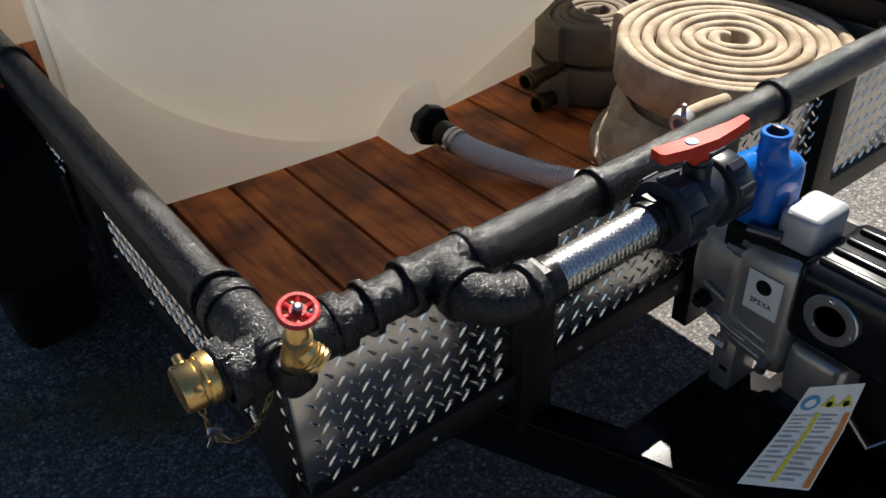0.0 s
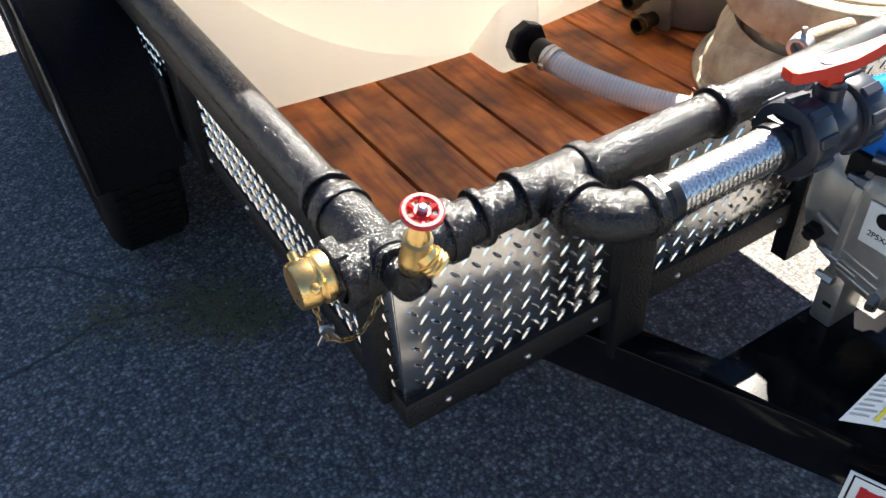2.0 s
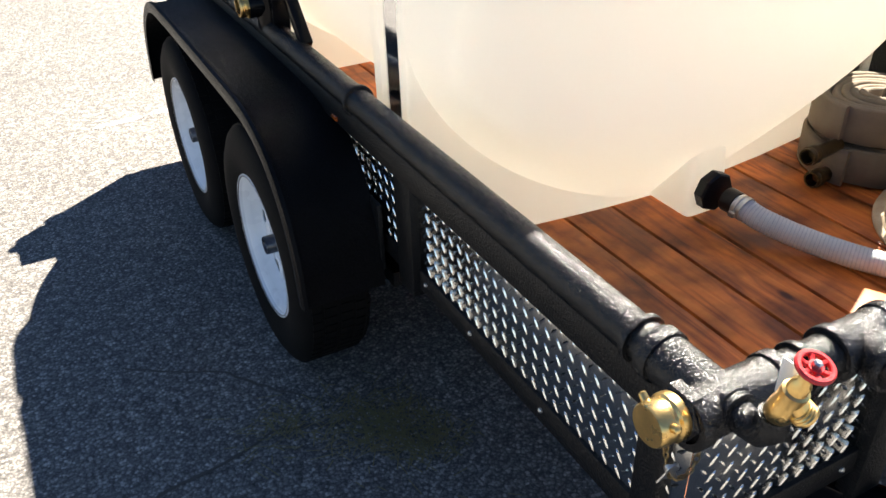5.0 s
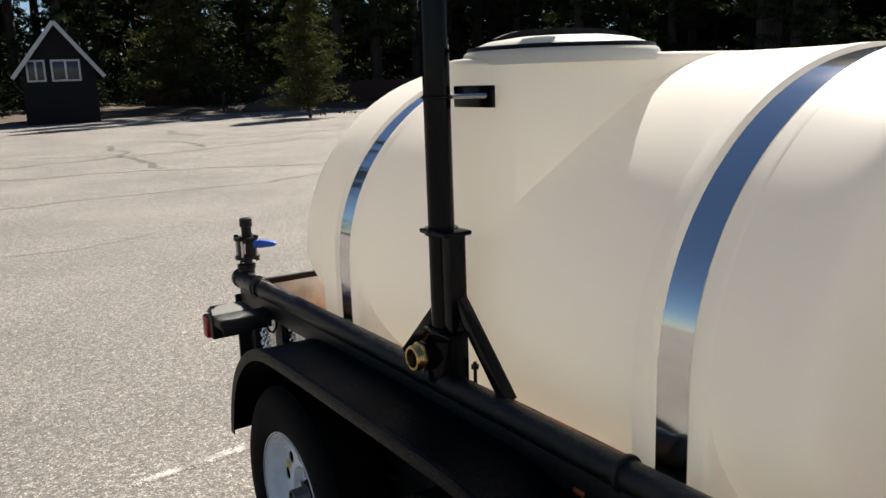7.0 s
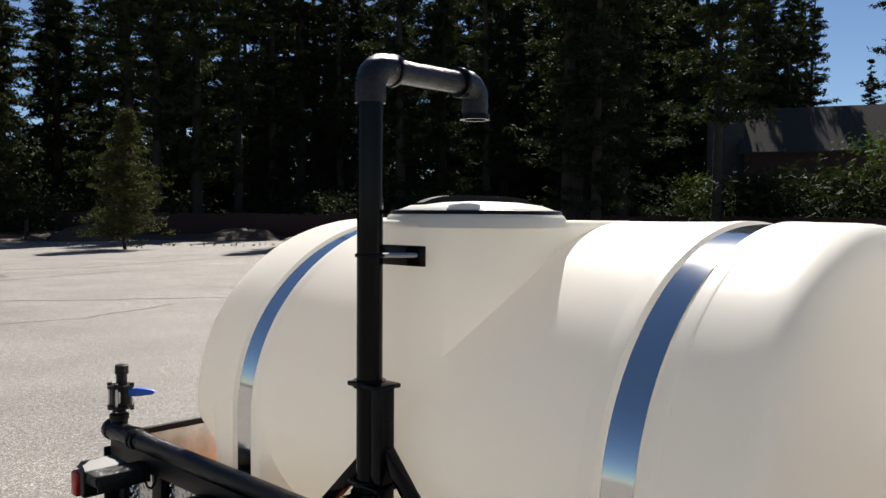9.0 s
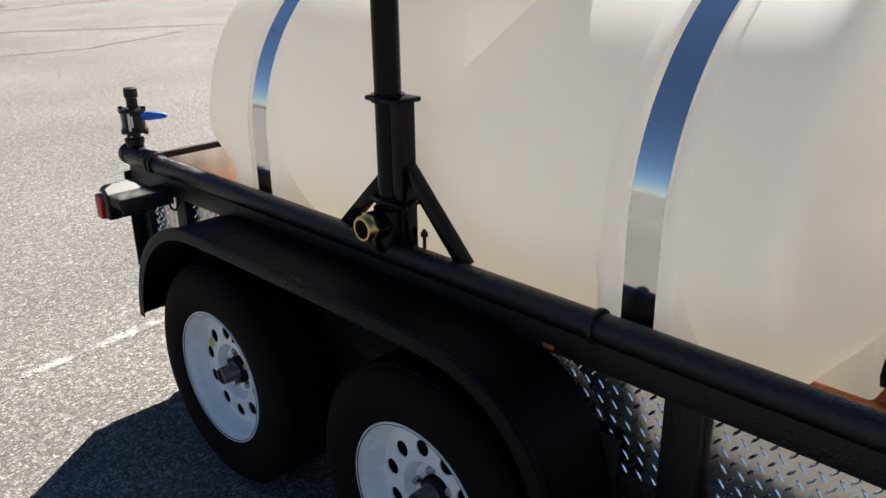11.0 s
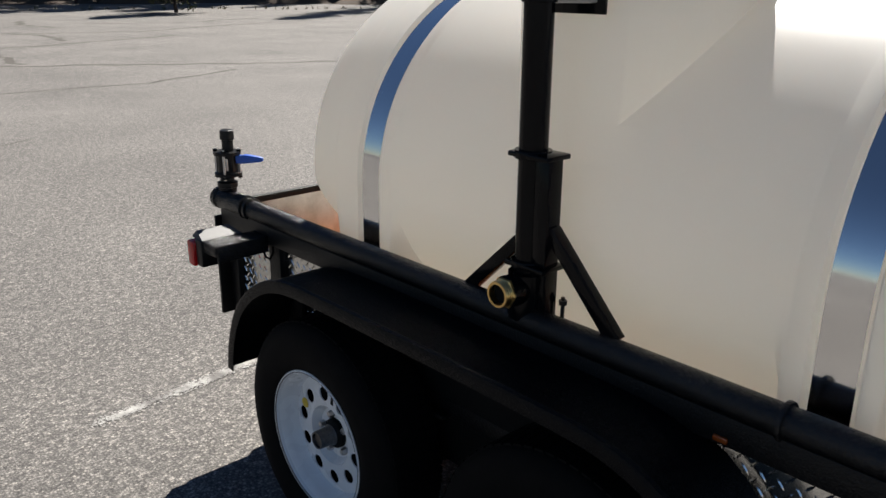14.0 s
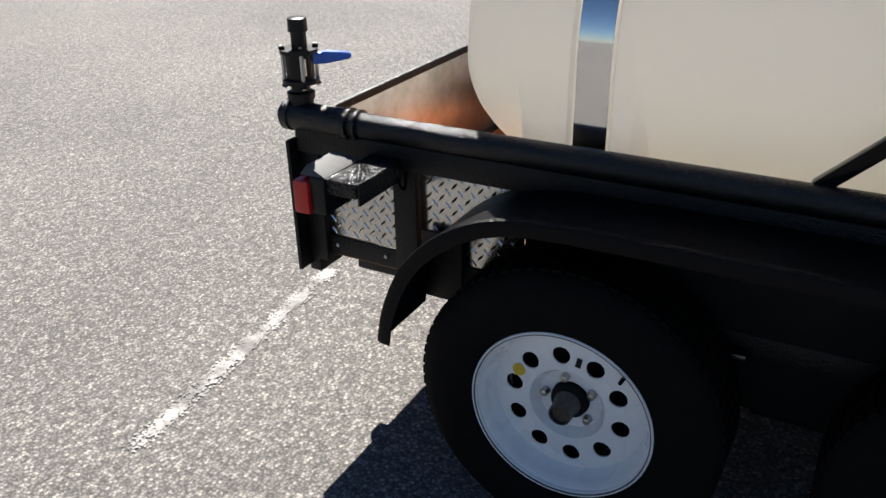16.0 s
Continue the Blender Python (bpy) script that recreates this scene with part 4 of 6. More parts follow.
body = bmesh.new()
rows = []
for y, a, bu, nu, nl, k, ins, *lo in tank_rings():
    if k == 0:
        rows.append([body.verts.new((TCX, y, TZC))])
    else:
        sec = tank_section(y, a, bu, nu, nl, k, 128, ins, lo[0] if lo else 1.0)
        if 1.12 < y < 1.17:
            # the foot bows forward towards its middle
            for p in sec:
                p.y -= 0.05 * max(0.0, (TZC - p.z) / TBL) * (1 - min(1.0, ((p.x - TCX) / TA) ** 2))
        rows.append([body.verts.new(p) for p in sec])
for p, q in zip(rows, rows[1:]):
    n = max(len(p), len(q))
    for i in range(n):
        j = (i + 1) % n
        if len(p) == 1:
            body.faces.new((p[0], q[j], q[i]))
        elif len(q) == 1:
            body.faces.new((p[i], p[j], q[0]))
        else:
            body.faces.new((p[i], p[j], q[j], q[i]))
bmesh.ops.translate(body, verts=body.verts, vec=(-0.79, -1.91, -DECK))
body_ob = part("body", body, tank_plastic, tank, smooth=50)
TO = Vector((0.79, 1.91, DECK))


def tank_part(name, bm, mat, label="", smooth=35, parent=None):
    bmesh.ops.translate(bm, verts=bm.verts, vec=-TO)
    return part(name, bm, mat, parent or tank, label, smooth)


sump = box((0.722, 0.940, DECK + 0.001), (0.852, 1.24, 0.90), 0.022, segs=4)
for v in sump.verts:
    if v.co.z > 0.66 and v.co.y < 1.02:
        v.co.y += 0.06 * (v.co.z - 0.66) / 0.24
    if v.co.x < 0.76 and v.co.z > 0.55:
        v.co.x += 0.03
sump_ob = tank_part("sump", sump, tank_plastic)
# round-ended tower under the filler, level on top
TWX, TWY, TWR = 0.372, 1.885, 0.270
plan = [(TWX - TWR * math.sin(math.pi * i / 40), TWY - TWR * math.cos(math.pi * i / 40)) for i in range(41)]
plan = [(0.82, TWY - TWR + 0.012)] + plan + [(0.82, TWY + TWR - 0.012)]
tw = bmesh.new()
ringz = []
for z, inn in ((0.98, 0.0), (1.608, 0.002), (1.616, 0.004), (1.620, 0.008), (1.622, 0.016)):
    ringz.append([tw.verts.new((TWX + 0.1 + (x - TWX - 0.1) * (1 - inn / 0.3), TWY + (y - TWY) * (1 - inn / 0.3), z)) for x, y in plan])
for p, q in zip(ringz, ringz[1:]):
    for i in range(len(p)):
        j = (i + 1) % len(p)
        tw.faces.new((p[j], p[i], q[i], q[j]))
tw.faces.new(ringz[0])
tw.faces.new(ringz[-1][::-1])
bmesh.ops.recalc_face_normals(tw, faces=tw.faces)
tower_ob = tank_part("tower", tw, tank_plastic)
# sump and tower are moulded into the body: unite all into one mesh
for extra in (sump_ob, tower_ob):
    joiner = body_ob.modifiers.new("join", 'BOOLEAN')
    joiner.operation, joiner.object, joiner.solver = 'UNION', extra, 'EXACT'
bpy.context.view_layer.update()
joined = bpy.data.meshes.new_from_object(body_ob.evaluated_get(bpy.context.evaluated_depsgraph_get()))
body_ob.modifiers.clear()
body_ob.data = joined
bpy.data.objects.remove(sump_ob)
bpy.data.objects.remove(tower_ob)
joined.shade_smooth()
joined.set_sharp_from_angle(angle=radians(40))
# steel hold-down straps
for y in (1.222, 2.518):
    st = bmesh.new()
    ra, rb = [], []
    for v in tank_section(0, TA, TBU, 2.08, 16.0, 1.0, 240, 0.0095):
        if v.z < DECK + 0.03:
            continue
        ra.append(v)
    ra.sort(key=lambda v: math.atan2(v.z - 0.6, -(v.x - TCX)) % (2 * math.pi))
    cols = []
    for v in ra:
        nx, nz = (v.x - TCX), (v.z - TZC)
        nr = Vector((nx / TA ** 2, 0, max(nz, 0) / TBU ** 2)).normalized()
        cols.append([st.verts.new(v + Vector((0, y + dy, 0)) + nr * h) for dy, h in ((-0.037, 0), (-0.037, 0.002), (0.037, 0.002), (0.037, 0))])
    for p, q in zip(cols, cols[1:]):
        if (p[0].co - q[0].co).length > 0.4:
            continue
        for k in range(3):
            st.faces.new((p[k], p[k + 1], q[k + 1], q[k]))
    tank_part("strap", st, steel, "polished stainless steel hold-down strap", smooth=40)
# filler lid
handle_black = material("handle_black", (0.006, 0.006, 0.007), 0.6, second=(0.011, 0.011, 0.012), scale=60, bump=0.2, bump_scale=300, spec=0.2)
LX, LY, LZ = 0.352, 1.835, 1.624
tank_part("filler_neck", lathe((LX, LY, LZ - 0.02), (0, 0, 1), [(0, 0.238), (0.022, 0.238), (0.030, 0.233), (0.034, 0.225)], 56), tank_plastic)
lid = tank_part("lid", lathe((LX, LY, LZ + 0.017), (0, 0, 1), [(0, 0.212), (0.008, 0.206), (0.019, 0.175), (0.027, 0.115), (0.030, 0.05), (0.031, 0)], 56), tank_plastic, "white domed screw lid")
tank_part("lid_ring", lathe((LX, LY, LZ + 0.0125), (0, 0, 1), [(0, 0.205), (0, 0.225), (0.004, 0.228), (0.010, 0.225), (0.012, 0.205)], 56, cap=False), fitting_black, "black lid ring")
hb = bmesh.new()
ang = radians(20)
for i in range(12):
    t0, t1 = -0.165 + 0.33 * i / 12, -0.165 + 0.33 * (i + 1) / 12
    z0, z1 = [LZ + 0.027 + 0.027 * (1 - (t / 0.178) ** 4) for t in (t0, t1)]
    m = Matrix.Translation((LX + 0.0, LY, 0)) @ Matrix.Rotation(-ang, 4, 'Z')
    vs = [hb.verts.new(m @ Vector(c)) for c in ((t0, -0.022, z0 - 0.009), (t0, 0.022, z0 - 0.009), (t0, 0.022, z0 + 0.009), (t0, -0.022, z0 + 0.009), (t1, -0.022, z1 - 0.009), (t1, 0.022, z1 - 0.009), (t1, 0.022, z1 + 0.009), (t1, -0.022, z1 + 0.009))]
    for f in ((0, 1, 5, 4), (1, 2, 6, 5), (2, 3, 7, 6), (3, 0, 4, 7), (0, 3, 2, 1), (4, 5, 6, 7)):
        hb.faces.new([vs[k] for k in f])
bmesh.ops.remove_doubles(hb, verts=hb.verts, dist=0.0002)
tank_part("lid_handle", hb, handle_black, "black moulded lid handle")
tank_part("outlet_nut", lathe((0.785, 0.940, 0.568), (0, -1, 0), [(-0.002, 0.051), (0.022, 0.051), (0.027, 0.047), (0.029, 0.034)], 8), fitting_black, "black octagonal bulkhead nut", smooth=20)
# ---- things ----
# ---- standpipe on the side rail ----
stand = thing("standpipe", "tall black fill pipe with a gooseneck, braced on the side rail", "standpipe", at=(0.0, 1.875, Z))
SO = Vector((0.0, 1.875, Z))
MR = 0.0315


def stand_part(name, bm, mat=None, label="", smooth=35):
    bmesh.ops.translate(bm, verts=bm.verts, vec=-SO)
    return part(name, bm, mat or black_paint, stand, label, smooth)


MX, MY = 0.012, 1.872
stand_part("mast", tube([(MX, MY, 0.86), (MX, MY, 1.93)], MR, 24))
stand_part("elbow", tube([(MX, MY, 1.90), (MX, MY, 1.941)] + arc((MX + 0.045, MY, 1.941), (MX, MY, 1.941), (MX + 0.045, MY, 1.986)) + [(MX + 0.065, MY, 1.986)], 0.0375, 24), bedliner)
stand_part("arm", tube([(MX + 0.05, MY, 1.986), (0.34, MY, 1.986)], 0.029, 24), bedliner)
stand_part("spout", tube([(0.325, MY, 1.986), (0.345, MY, 1.986)] + arc((0.345, MY, 1.946), (0.345, MY, 1.986), (0.385, MY, 1.946)) + [(0.385, MY, 1.903)], 0.036, 24, cap=False), bedliner)
stand_part("spout_lip", lathe((0.385, MY, 1.903), (0, 0, -1), [(-0.004, 0.030), (-0.004, 0.041), (0.010, 0.041), (0.010, 0.030)], 24, cap=False))
stand_part("bead", lathe((0.325, MY, 1.986), (1, 0, 0), ring_profile(0.029, 0.012, 0.011), 24, cap=False))
stand_part("bead", lathe((MX + 0.072, MY, 1.986), (1, 0, 0), ring_profile(0.029, 0.012, 0.011), 24, cap=False))
# square support post beside the mast, with collar plates
stand_part("support_post", box((MX - 0.020, 1.810, 0.80), (MX + 0.026, 1.850, 1.225), 0.003))
for zc in (1.228, 0.985):
    stand_part("clamp_plate", box((MX - 0.038, 1.800, zc - 0.006), (MX + 0.038, 1.912, zc + 0.006), 0.004))
    stand_part("clamp_ring", lathe((MX, MY, zc), (0, 0, 1), ring_profile(MR, 0.018, 0.009), 24, cap=False))
stand_part("brace", beam_pts((MX + 0.006, 1.815, 1.07), (MX + 0.006, 1.632, 0.875), 0.028, 0.030, 0.001, up=(1, 0, 0)))
stand_part("brace", beam_pts((MX + 0.006, 1.90, 1.03), (MX + 0.006, 2.06, 0.875), 0.028, 0.030, 0.001, up=(1, 0, 0)))
stand_part("saddle_tee", tube([(MX, MY, 0.86), (MX, MY, 0.965)], 0.045, 24))
stand_part("side_branch", tube([(MX, MY, 0.93), (-0.055, MY + 0.005, 0.93)], 0.036, 24))
stand_part("hose_adapter", lathe((-0.042, MY + 0.005, 0.93), (-1, 0, 0), [(0, 0.036), (0.020, 0.036), (0.022, 0.031)], 6), brass, "brass hexagon hose adapter", smooth=20)
stand_part("hose_thread", lathe((-0.062, MY + 0.005, 0.93), (-1, 0, 0), [(0, 0.024), (0, 0.0295), (0.003, 0.031), (0.006, 0.0295), (0.009, 0.031), (0.012, 0.0295), (0.015, 0.031), (0.020, 0.0285), (0.020, 0.0235), (0.004, 0.0230)], 28, cap=False), brass)
stand_part("bore", lathe((-0.064, MY + 0.005, 0.93), (-1, 0, 0), [(0, 0.0232), (0.001, 0.0232), (0.001, 0)], 24), dark_void)
for dy in (-0.074,):
    stand_part("u_bolt", tube([(0.030, 1.872 + dy, 0.84), (0.046, 1.872 + dy, 0.86), (0.046, 1.872 + dy, 0.915)], 0.0045, 10), fitting_black)
    stand_part("u_bolt_nut", lathe((0.046, 1.872 + dy, 0.898), (0, 0, 1), [(0, 0.010), (0.010, 0.010)], 6), fitting_black)
# upper bracket fixed to the tank
stand_part("upper_bracket", box((0.098, 1.776, 1.510), (0.107, 1.930, 1.560), 0.002))
stand_part("upper_bolt", tube([(0.020, MY, 1.537), (0.102, 1.80, 1.537)], 0.006, 10), zinc)
stand_part("upper_clamp", lathe((MX, MY, 1.537), (0, 0, 1), ring_profile(MR, 0.008, 0.005), 24, cap=False))

# ---- rear valve ----
rv = thing("rear_valve", "black flanged ball valve with blue lever on the rail end", "ball valve", at=(0.0, 3.236, 0.882))


def rv_part(name, bm, mat=None, label="", smooth=35):
    return part(name, bm, mat or fitting_black, rv, label, smooth)


rv_part("riser", lathe((0.012, 0, 0), (0, 0, 1), [(-0.03, 0.030), (0.016, 0.030), (0.018, 0.034), (0.034, 0.034), (0.038, 0.024), (0.056, 0.022)], 24))
rv_part("valve_body", lathe((0.018, 0, 0.056), (0, 0, 1), [(0, 0.022), (0, 0.046), (0.010, 0.046), (0.012, 0.034), (0.070, 0.034), (0.072, 0.046), (0.082, 0.046), (0.082, 0.02)], 28), None)
for k in range(4):
    t = math.pi / 4 + k * math.pi / 2
    px, py = 0.018 + 0.040 * math.cos(t), 0.040 * math.sin(t)
    rv_part("stud", tube([(px, py, 0.045), (px, py, 0.148)], 0.0045, 10), zinc)
    rv_part("nut", lathe((px, py, 0.138), (0, 0, 1), [(0, 0.008), (0.007, 0.008)], 6), dark_void)
    rv_part("nut", lathe((px, py, 0.049), (0, 0, 1), [(0, 0.008), (0.006, 0.008)], 6), dark_void)
for k in range(3):
    t = 0.5 + k * 2.1
    rv_part("body_panel", box((0.018 + 0.0345 * math.cos(t + 3.6) - 0.004, 0.0345 * math.sin(t + 3.6) - 0.004, 0.078), (0.018 + 0.0345 * math.cos(t + 3.6) + 0.004, 0.0345 * math.sin(t + 3.6) + 0.004, 0.118), 0.001), pale_grey, "pale grey valve side label")
rv_part("top_nipple", lathe((0.022, 0, 0.136), (0, 0, 1), [(0, 0.019), (0.040, 0.019), (0.042, 0.024), (0.072, 0.023), (0.074, 0.018), (0.074, 0.0)], 20))
lev = bmesh.new()
add_box(lev, (0.045, -0.010, 0.098), (0.085, 0.010, 0.126), 0.004)
rows = []
for xx, hw_, lo_, hi_ in ((0.070, 0.011, 0.100, 0.126), (0.080, 0.015, 0.099, 0.128), (0.110, 0.014, 0.103, 0.125), (0.136, 0.010, 0.106, 0.121), (0.142, 0.006, 0.109, 0.118)):
    rows.append([lev.verts.new(c) for c in ((xx, -hw_, lo_ + 0.004), (xx, -hw_ * 0.7, lo_), (xx, hw_ * 0.7, lo_), (xx, hw_, lo_ + 0.004), (xx, hw_, hi_ - 0.004), (xx, hw_ * 0.7, hi_), (xx, -hw_ * 0.7, hi_), (xx, -hw_, hi_ - 0.004))])
for p, q in zip(rows, rows[1:]):
    for k in range(8):
        lev.faces.new((p[k], p[(k + 1) % 8], q[(k + 1) % 8], q[k]))
lev.faces.new(rows[0]), lev.faces.new(rows[-1])
bmesh.ops.recalc_face_normals(lev, faces=lev.faces)
bmesh.ops.rotate(lev, verts=lev.verts, cent=(0.018, 0, 0), matrix=Matrix.Rotation(radians(-50), 3, 'Z'))
rv_part("lever", lev, blue_plastic, "blue plastic valve lever")

# ---- tail lamp ----
grit_coat = material("grit_coat", (0.003, 0.003, 0.0035), 0.22, second=(0.006, 0.006, 0.007), scale=30, bump=0.6, bump_scale=300, rough_var=0.05, dist=0.002, spec=0.35)
grain_coat(grit_coat, 380, 1.25)
lamp = thing("tail_lamp", "red tail lamp in a black housing on a rear bracket", "tail lamp", at=(-0.10, 2.985, 0.78))
LO = Vector((-0.10, 3.0, 0.78))


def lamp_part(name, lo, hi, mat, bevel=0.003, label=""):
    bm = box(lo, hi, bevel)
    bmesh.ops.translate(bm, verts=bm.verts, vec=-LO)
    return part(name, bm, mat, lamp, label)


lamp_part("bracket", (-0.20, 2.955, 0.765), (0.02, 3.035, 0.800), grit_coat)
lamp_part("bracket_side", (-0.195, 2.95, 0.748), (-0.02, 2.956, 0.800), bedliner, 0.001)
lamp_part("housing", (-0.205, 3.036, 0.712), (-0.06, 3.078, 0.800), fitting_black, 0.006)
lamp_part("lens", (-0.214, 3.076, 0.708), (-0.055, 3.120, 0.790), lens_red, 0.008, "red plastic lamp lens")
lamp_chrome = material("lamp_chrome", (0.07, 0.07, 0.07), 0.55, 0.0, second=(0.055, 0.055, 0.055), scale=30, bump=0.1, bump_scale=200)
hood = bmesh.new()
hv = [hood.verts.new(Vector(c) - LO) for c in ((-0.20, 3.036, 0.800), (-0.065, 3.036, 0.800), (-0.065, 3.105, 0.800), (-0.20, 3.105, 0.800), (-0.198, 3.046, 0.805), (-0.070, 3.046, 0.805), (-0.080, 3.092, 0.820), (-0.190, 3.092, 0.820))]
for f in ((0, 1, 2, 3), (4, 5, 6, 7), (0, 1, 5, 4), (1, 2, 6, 5), (2, 3, 7, 6), (3, 0, 4, 7)):
    hood.faces.new([hv[k] for k in f])
part("hood", hood, lamp_chrome, lamp, "bright reflective lamp hood", smooth=20)
part("wire", tube([Vector(p) - LO for p in ((-0.04, 2.95, 0.76), (-0.035, 2.945, 0.735), (-0.02, 2.945, 0.725), (-0.005, 2.95, 0.74), (0.0, 2.955, 0.77))], 0.004, 8), rubber, lamp)
# ---- front corner: capped outlet and drain valve ----
cap = thing("outlet_cap", "brass hose cap on the front corner outlet", "hose cap", at=(-0.066, FRONT_Y + 0.008, Z + 0.008))
cp = lathe((0, 0, 0), (-1, 0, 0), [(0.0, 0.022), (0.0, 0.0300), (0.004, 0.0310), (0.012, 0.0310), (0.015, 0.0275), (0.019, 0.0270), (0.021, 0.0290), (0.038, 0.0280), (0.041, 0.026), (0.041, 0.0)], 36)
part("cap_body", cp, brass, cap)
for t in (0.6, 2.7, 4.8):
    part("pin_lug", lathe((-0.026, 0.027 * math.cos(t), 0.027 * math.sin(t)), (0, math.cos(t), math.sin(t)), [(0, 0.006), (0.010, 0.0055), (0.012, 0.003), (0.0125, 0)], 12), brass, cap)
part("hex_bush", lathe((0, 0, 0), (-1, 0, 0), [(-0.022, 0.030), (-0.020, 0.0375), (-0.004, 0.0375), (-0.002, 0.033), (0.001, 0.030)], 6), bedliner, cap, "black hexagon bush", smooth=20)


def chain(pts, name, parent, mat, link=0.011):
    """A chain of wire links along a line of points."""
    line = smooth_line([tuple(p) for p in pts], 10)
    dist, out = 0.0, [Vector(line[0])]
    for p, q in zip(line, line[1:]):
        p, q = Vector(p), Vector(q)
        if (q - out[-1]).length > link * 0.72:
            out.append(q)
    for k, (p, q) in enumerate(zip(out, out[1:])):
        d, u, w = basis(q - p)
        if k % 2:
            u, w = w, u
        c = (p + q) / 2
        ring_pts = [c + d * math.cos(t) * link * 0.62 + u * math.sin(t) * link * 0.30 for t in [2 * math.pi * i / 10 for i in range(10)]]
        part(name, tube(ring_pts, 0.0011, 5, closed=True), mat, parent)


CO = Vector((-0.086, FRONT_Y - 0.012, Z - 0.010))
chain([Vector(p) - CO for p in ((-0.112, 0.128, 0.850), (-0.114, 0.120, 0.815), (-0.108, 0.116, 0.785), (-0.092, 0.116, 0.768), (-0.065, 0.122, 0.762), (-0.038, 0.135, 0.775), (-0.018, 0.145, 0.800), (-0.008, 0.15, 0.825))], "chain_link", cap, brass_dull)
for k in range(3):
    kb = bmesh.new()
    add_lathe(kb, (0, 0, 0), (0, 1, 0), [(-0.001, 0.0), (-0.001, 0.009), (0.001, 0.009), (0.001, 0.0)], 14)
    add_box(kb, (-0.003, -0.001, -0.030), (0.003, 0.001, -0.006))
    bmesh.ops.transform(kb, matrix=Matrix.Translation(Vector((-0.110, 0.112, 0.800)) - CO) @ pose(0, 0, 0, 20, 15 * (k - 1), -40 + 25 * k), verts=kb.verts)
    part("key", kb, zinc, cap, "small flat steel key")

drain = thing("drain_valve", "brass drain valve with a red handwheel on the corner tee", "drain valve", at=(-0.002, 0.082, 0.884))
part("street_elbow", tube([Vector(p) for p in ((0.0, 0.075, -0.016), (0.0, 0.03, -0.018), (0.0, 0.012, -0.014), (0.0, 0.0, 0.0), (0.0, -0.002, 0.022))], [0.020, 0.020, 0.021, 0.021, 0.019], 20), bedliner, drain, "black street elbow")
part("tee_boss", lathe((0.0, 0.07, -0.016), (0, -1, 0), [(0.0, 0.030), (0.016, 0.030), (0.018, 0.027), (0.026, 0.027), (0.028, 0.020)], 24), bedliner, drain)
VA = Vector((0.0, -0.30, 0.95)).normalized()
part("valve_body", lathe((0, -0.004, 0.022), VA, [(0, 0.0145), (0.004, 0.017), (0.020, 0.017), (0.026, 0.0155), (0.050, 0.0155), (0.052, 0.012), (0.064, 0.011), (0.068, 0.008), (0.084, 0.006), (0.086, 0.004), (0.100, 0.004)], 20), brass, drain)
part("spout", lathe(Vector((0, -0.004, 0.022)) + VA * 0.034, (0.50, -0.45, -0.72), [(0, 0.0140), (0.016, 0.0140), (0.017, 0.0160), (0.020, 0.0145), (0.022, 0.0160), (0.025, 0.0145), (0.027, 0.0160), (0.031, 0.0155), (0.031, 0.0115), (0.012, 0.0115), (0.012, 0)], 20), brass, drain)
part("tag", box((0.014, -0.006, 0.035), (0.0165, 0.016, 0.085), 0.001, None), paper, drain, "small pale paper tag")
hw = bmesh.new()
d, u, w = basis(VA)
hc = Vector((0, -0.004, 0.022)) + VA * 0.094
rim_line = [(0.0, 0.0150), (-0.003, 0.0158), (-0.0035, 0.0195), (-0.001, 0.0216), (0.002, 0.0216), (0.0040, 0.0198), (0.0040, 0.0164), (0.003, 0.0152)]
add_lathe(hw, hc, VA, rim_line + rim_line[:1], 44, cap=False)
wheel_rim = part("handwheel", hw, red_paint, drain, "red cast handwheel with six spokes")
for k in range(6):
    t = math.pi / 3 * k
    e = u * math.cos(t) + w * math.sin(t)
    part("spoke", tube([hc + e * 0.005 - d * 0.001, hc + e * 0.010 - d * 0.0015, hc + e * 0.0165], [0.0042, 0.0032, 0.0038], 8), red_paint, wheel_rim)
part("hub", lathe(hc, VA, [(-0.004, 0.0), (-0.004, 0.0085), (0.003, 0.0085), (0.003, 0.0)], 16), red_paint, wheel_rim)
part("wheel_nut", lathe(hc, VA, [(0.003, 0.0055), (0.008, 0.0055), (0.010, 0.003), (0.010, 0)], 6), zinc, drain)

# ---- pump line ----
FY = 0.052
braid_steel = material("braid_steel", (0.62, 0.62, 0.61), 0.24, 1.0, second=(0.50, 0.50, 0.49), scale=90, rough_var=0.08)
line = thing("pump_line", "braided steel hose and black union ball valve to the pump", "hose line", at=(0.238, FY, Z))
NO = Vector((0.238, FY, Z))


def line_part(name, bm, mat=None, label="", smooth=35):
    bmesh.ops.translate(bm, verts=bm.verts, vec=-NO)
    return part(name, bm, mat or fitting_black, line, label, smooth)


line_part("elbow", tube([(0.238, FRONT_Y - 0.045, Z), (0.238, FY + 0.050, Z)] + arc((0.288, FY + 0.050, Z), (0.238, FY + 0.050, Z), (0.288, FY, Z), 10) + [(0.300, FY, Z)], 0.0325, 28), bedliner)
line_part("elbow_bead", lathe((0.298, FY, Z), (1, 0, 0), [(-0.008, 0.032), (-0.006, 0.0385), (0.008, 0.0385), (0.010, 0.026)], 28), bedliner)
line_part("sticker_dot", lathe((0.262, FY - 0.006, Z - 0.0285), (-0.2, -0.55, -0.8), [(0, 0), (0, 0.009), (0.0012, 0.009), (0.0012, 0)], 12), sticker_green, "small green sticker")
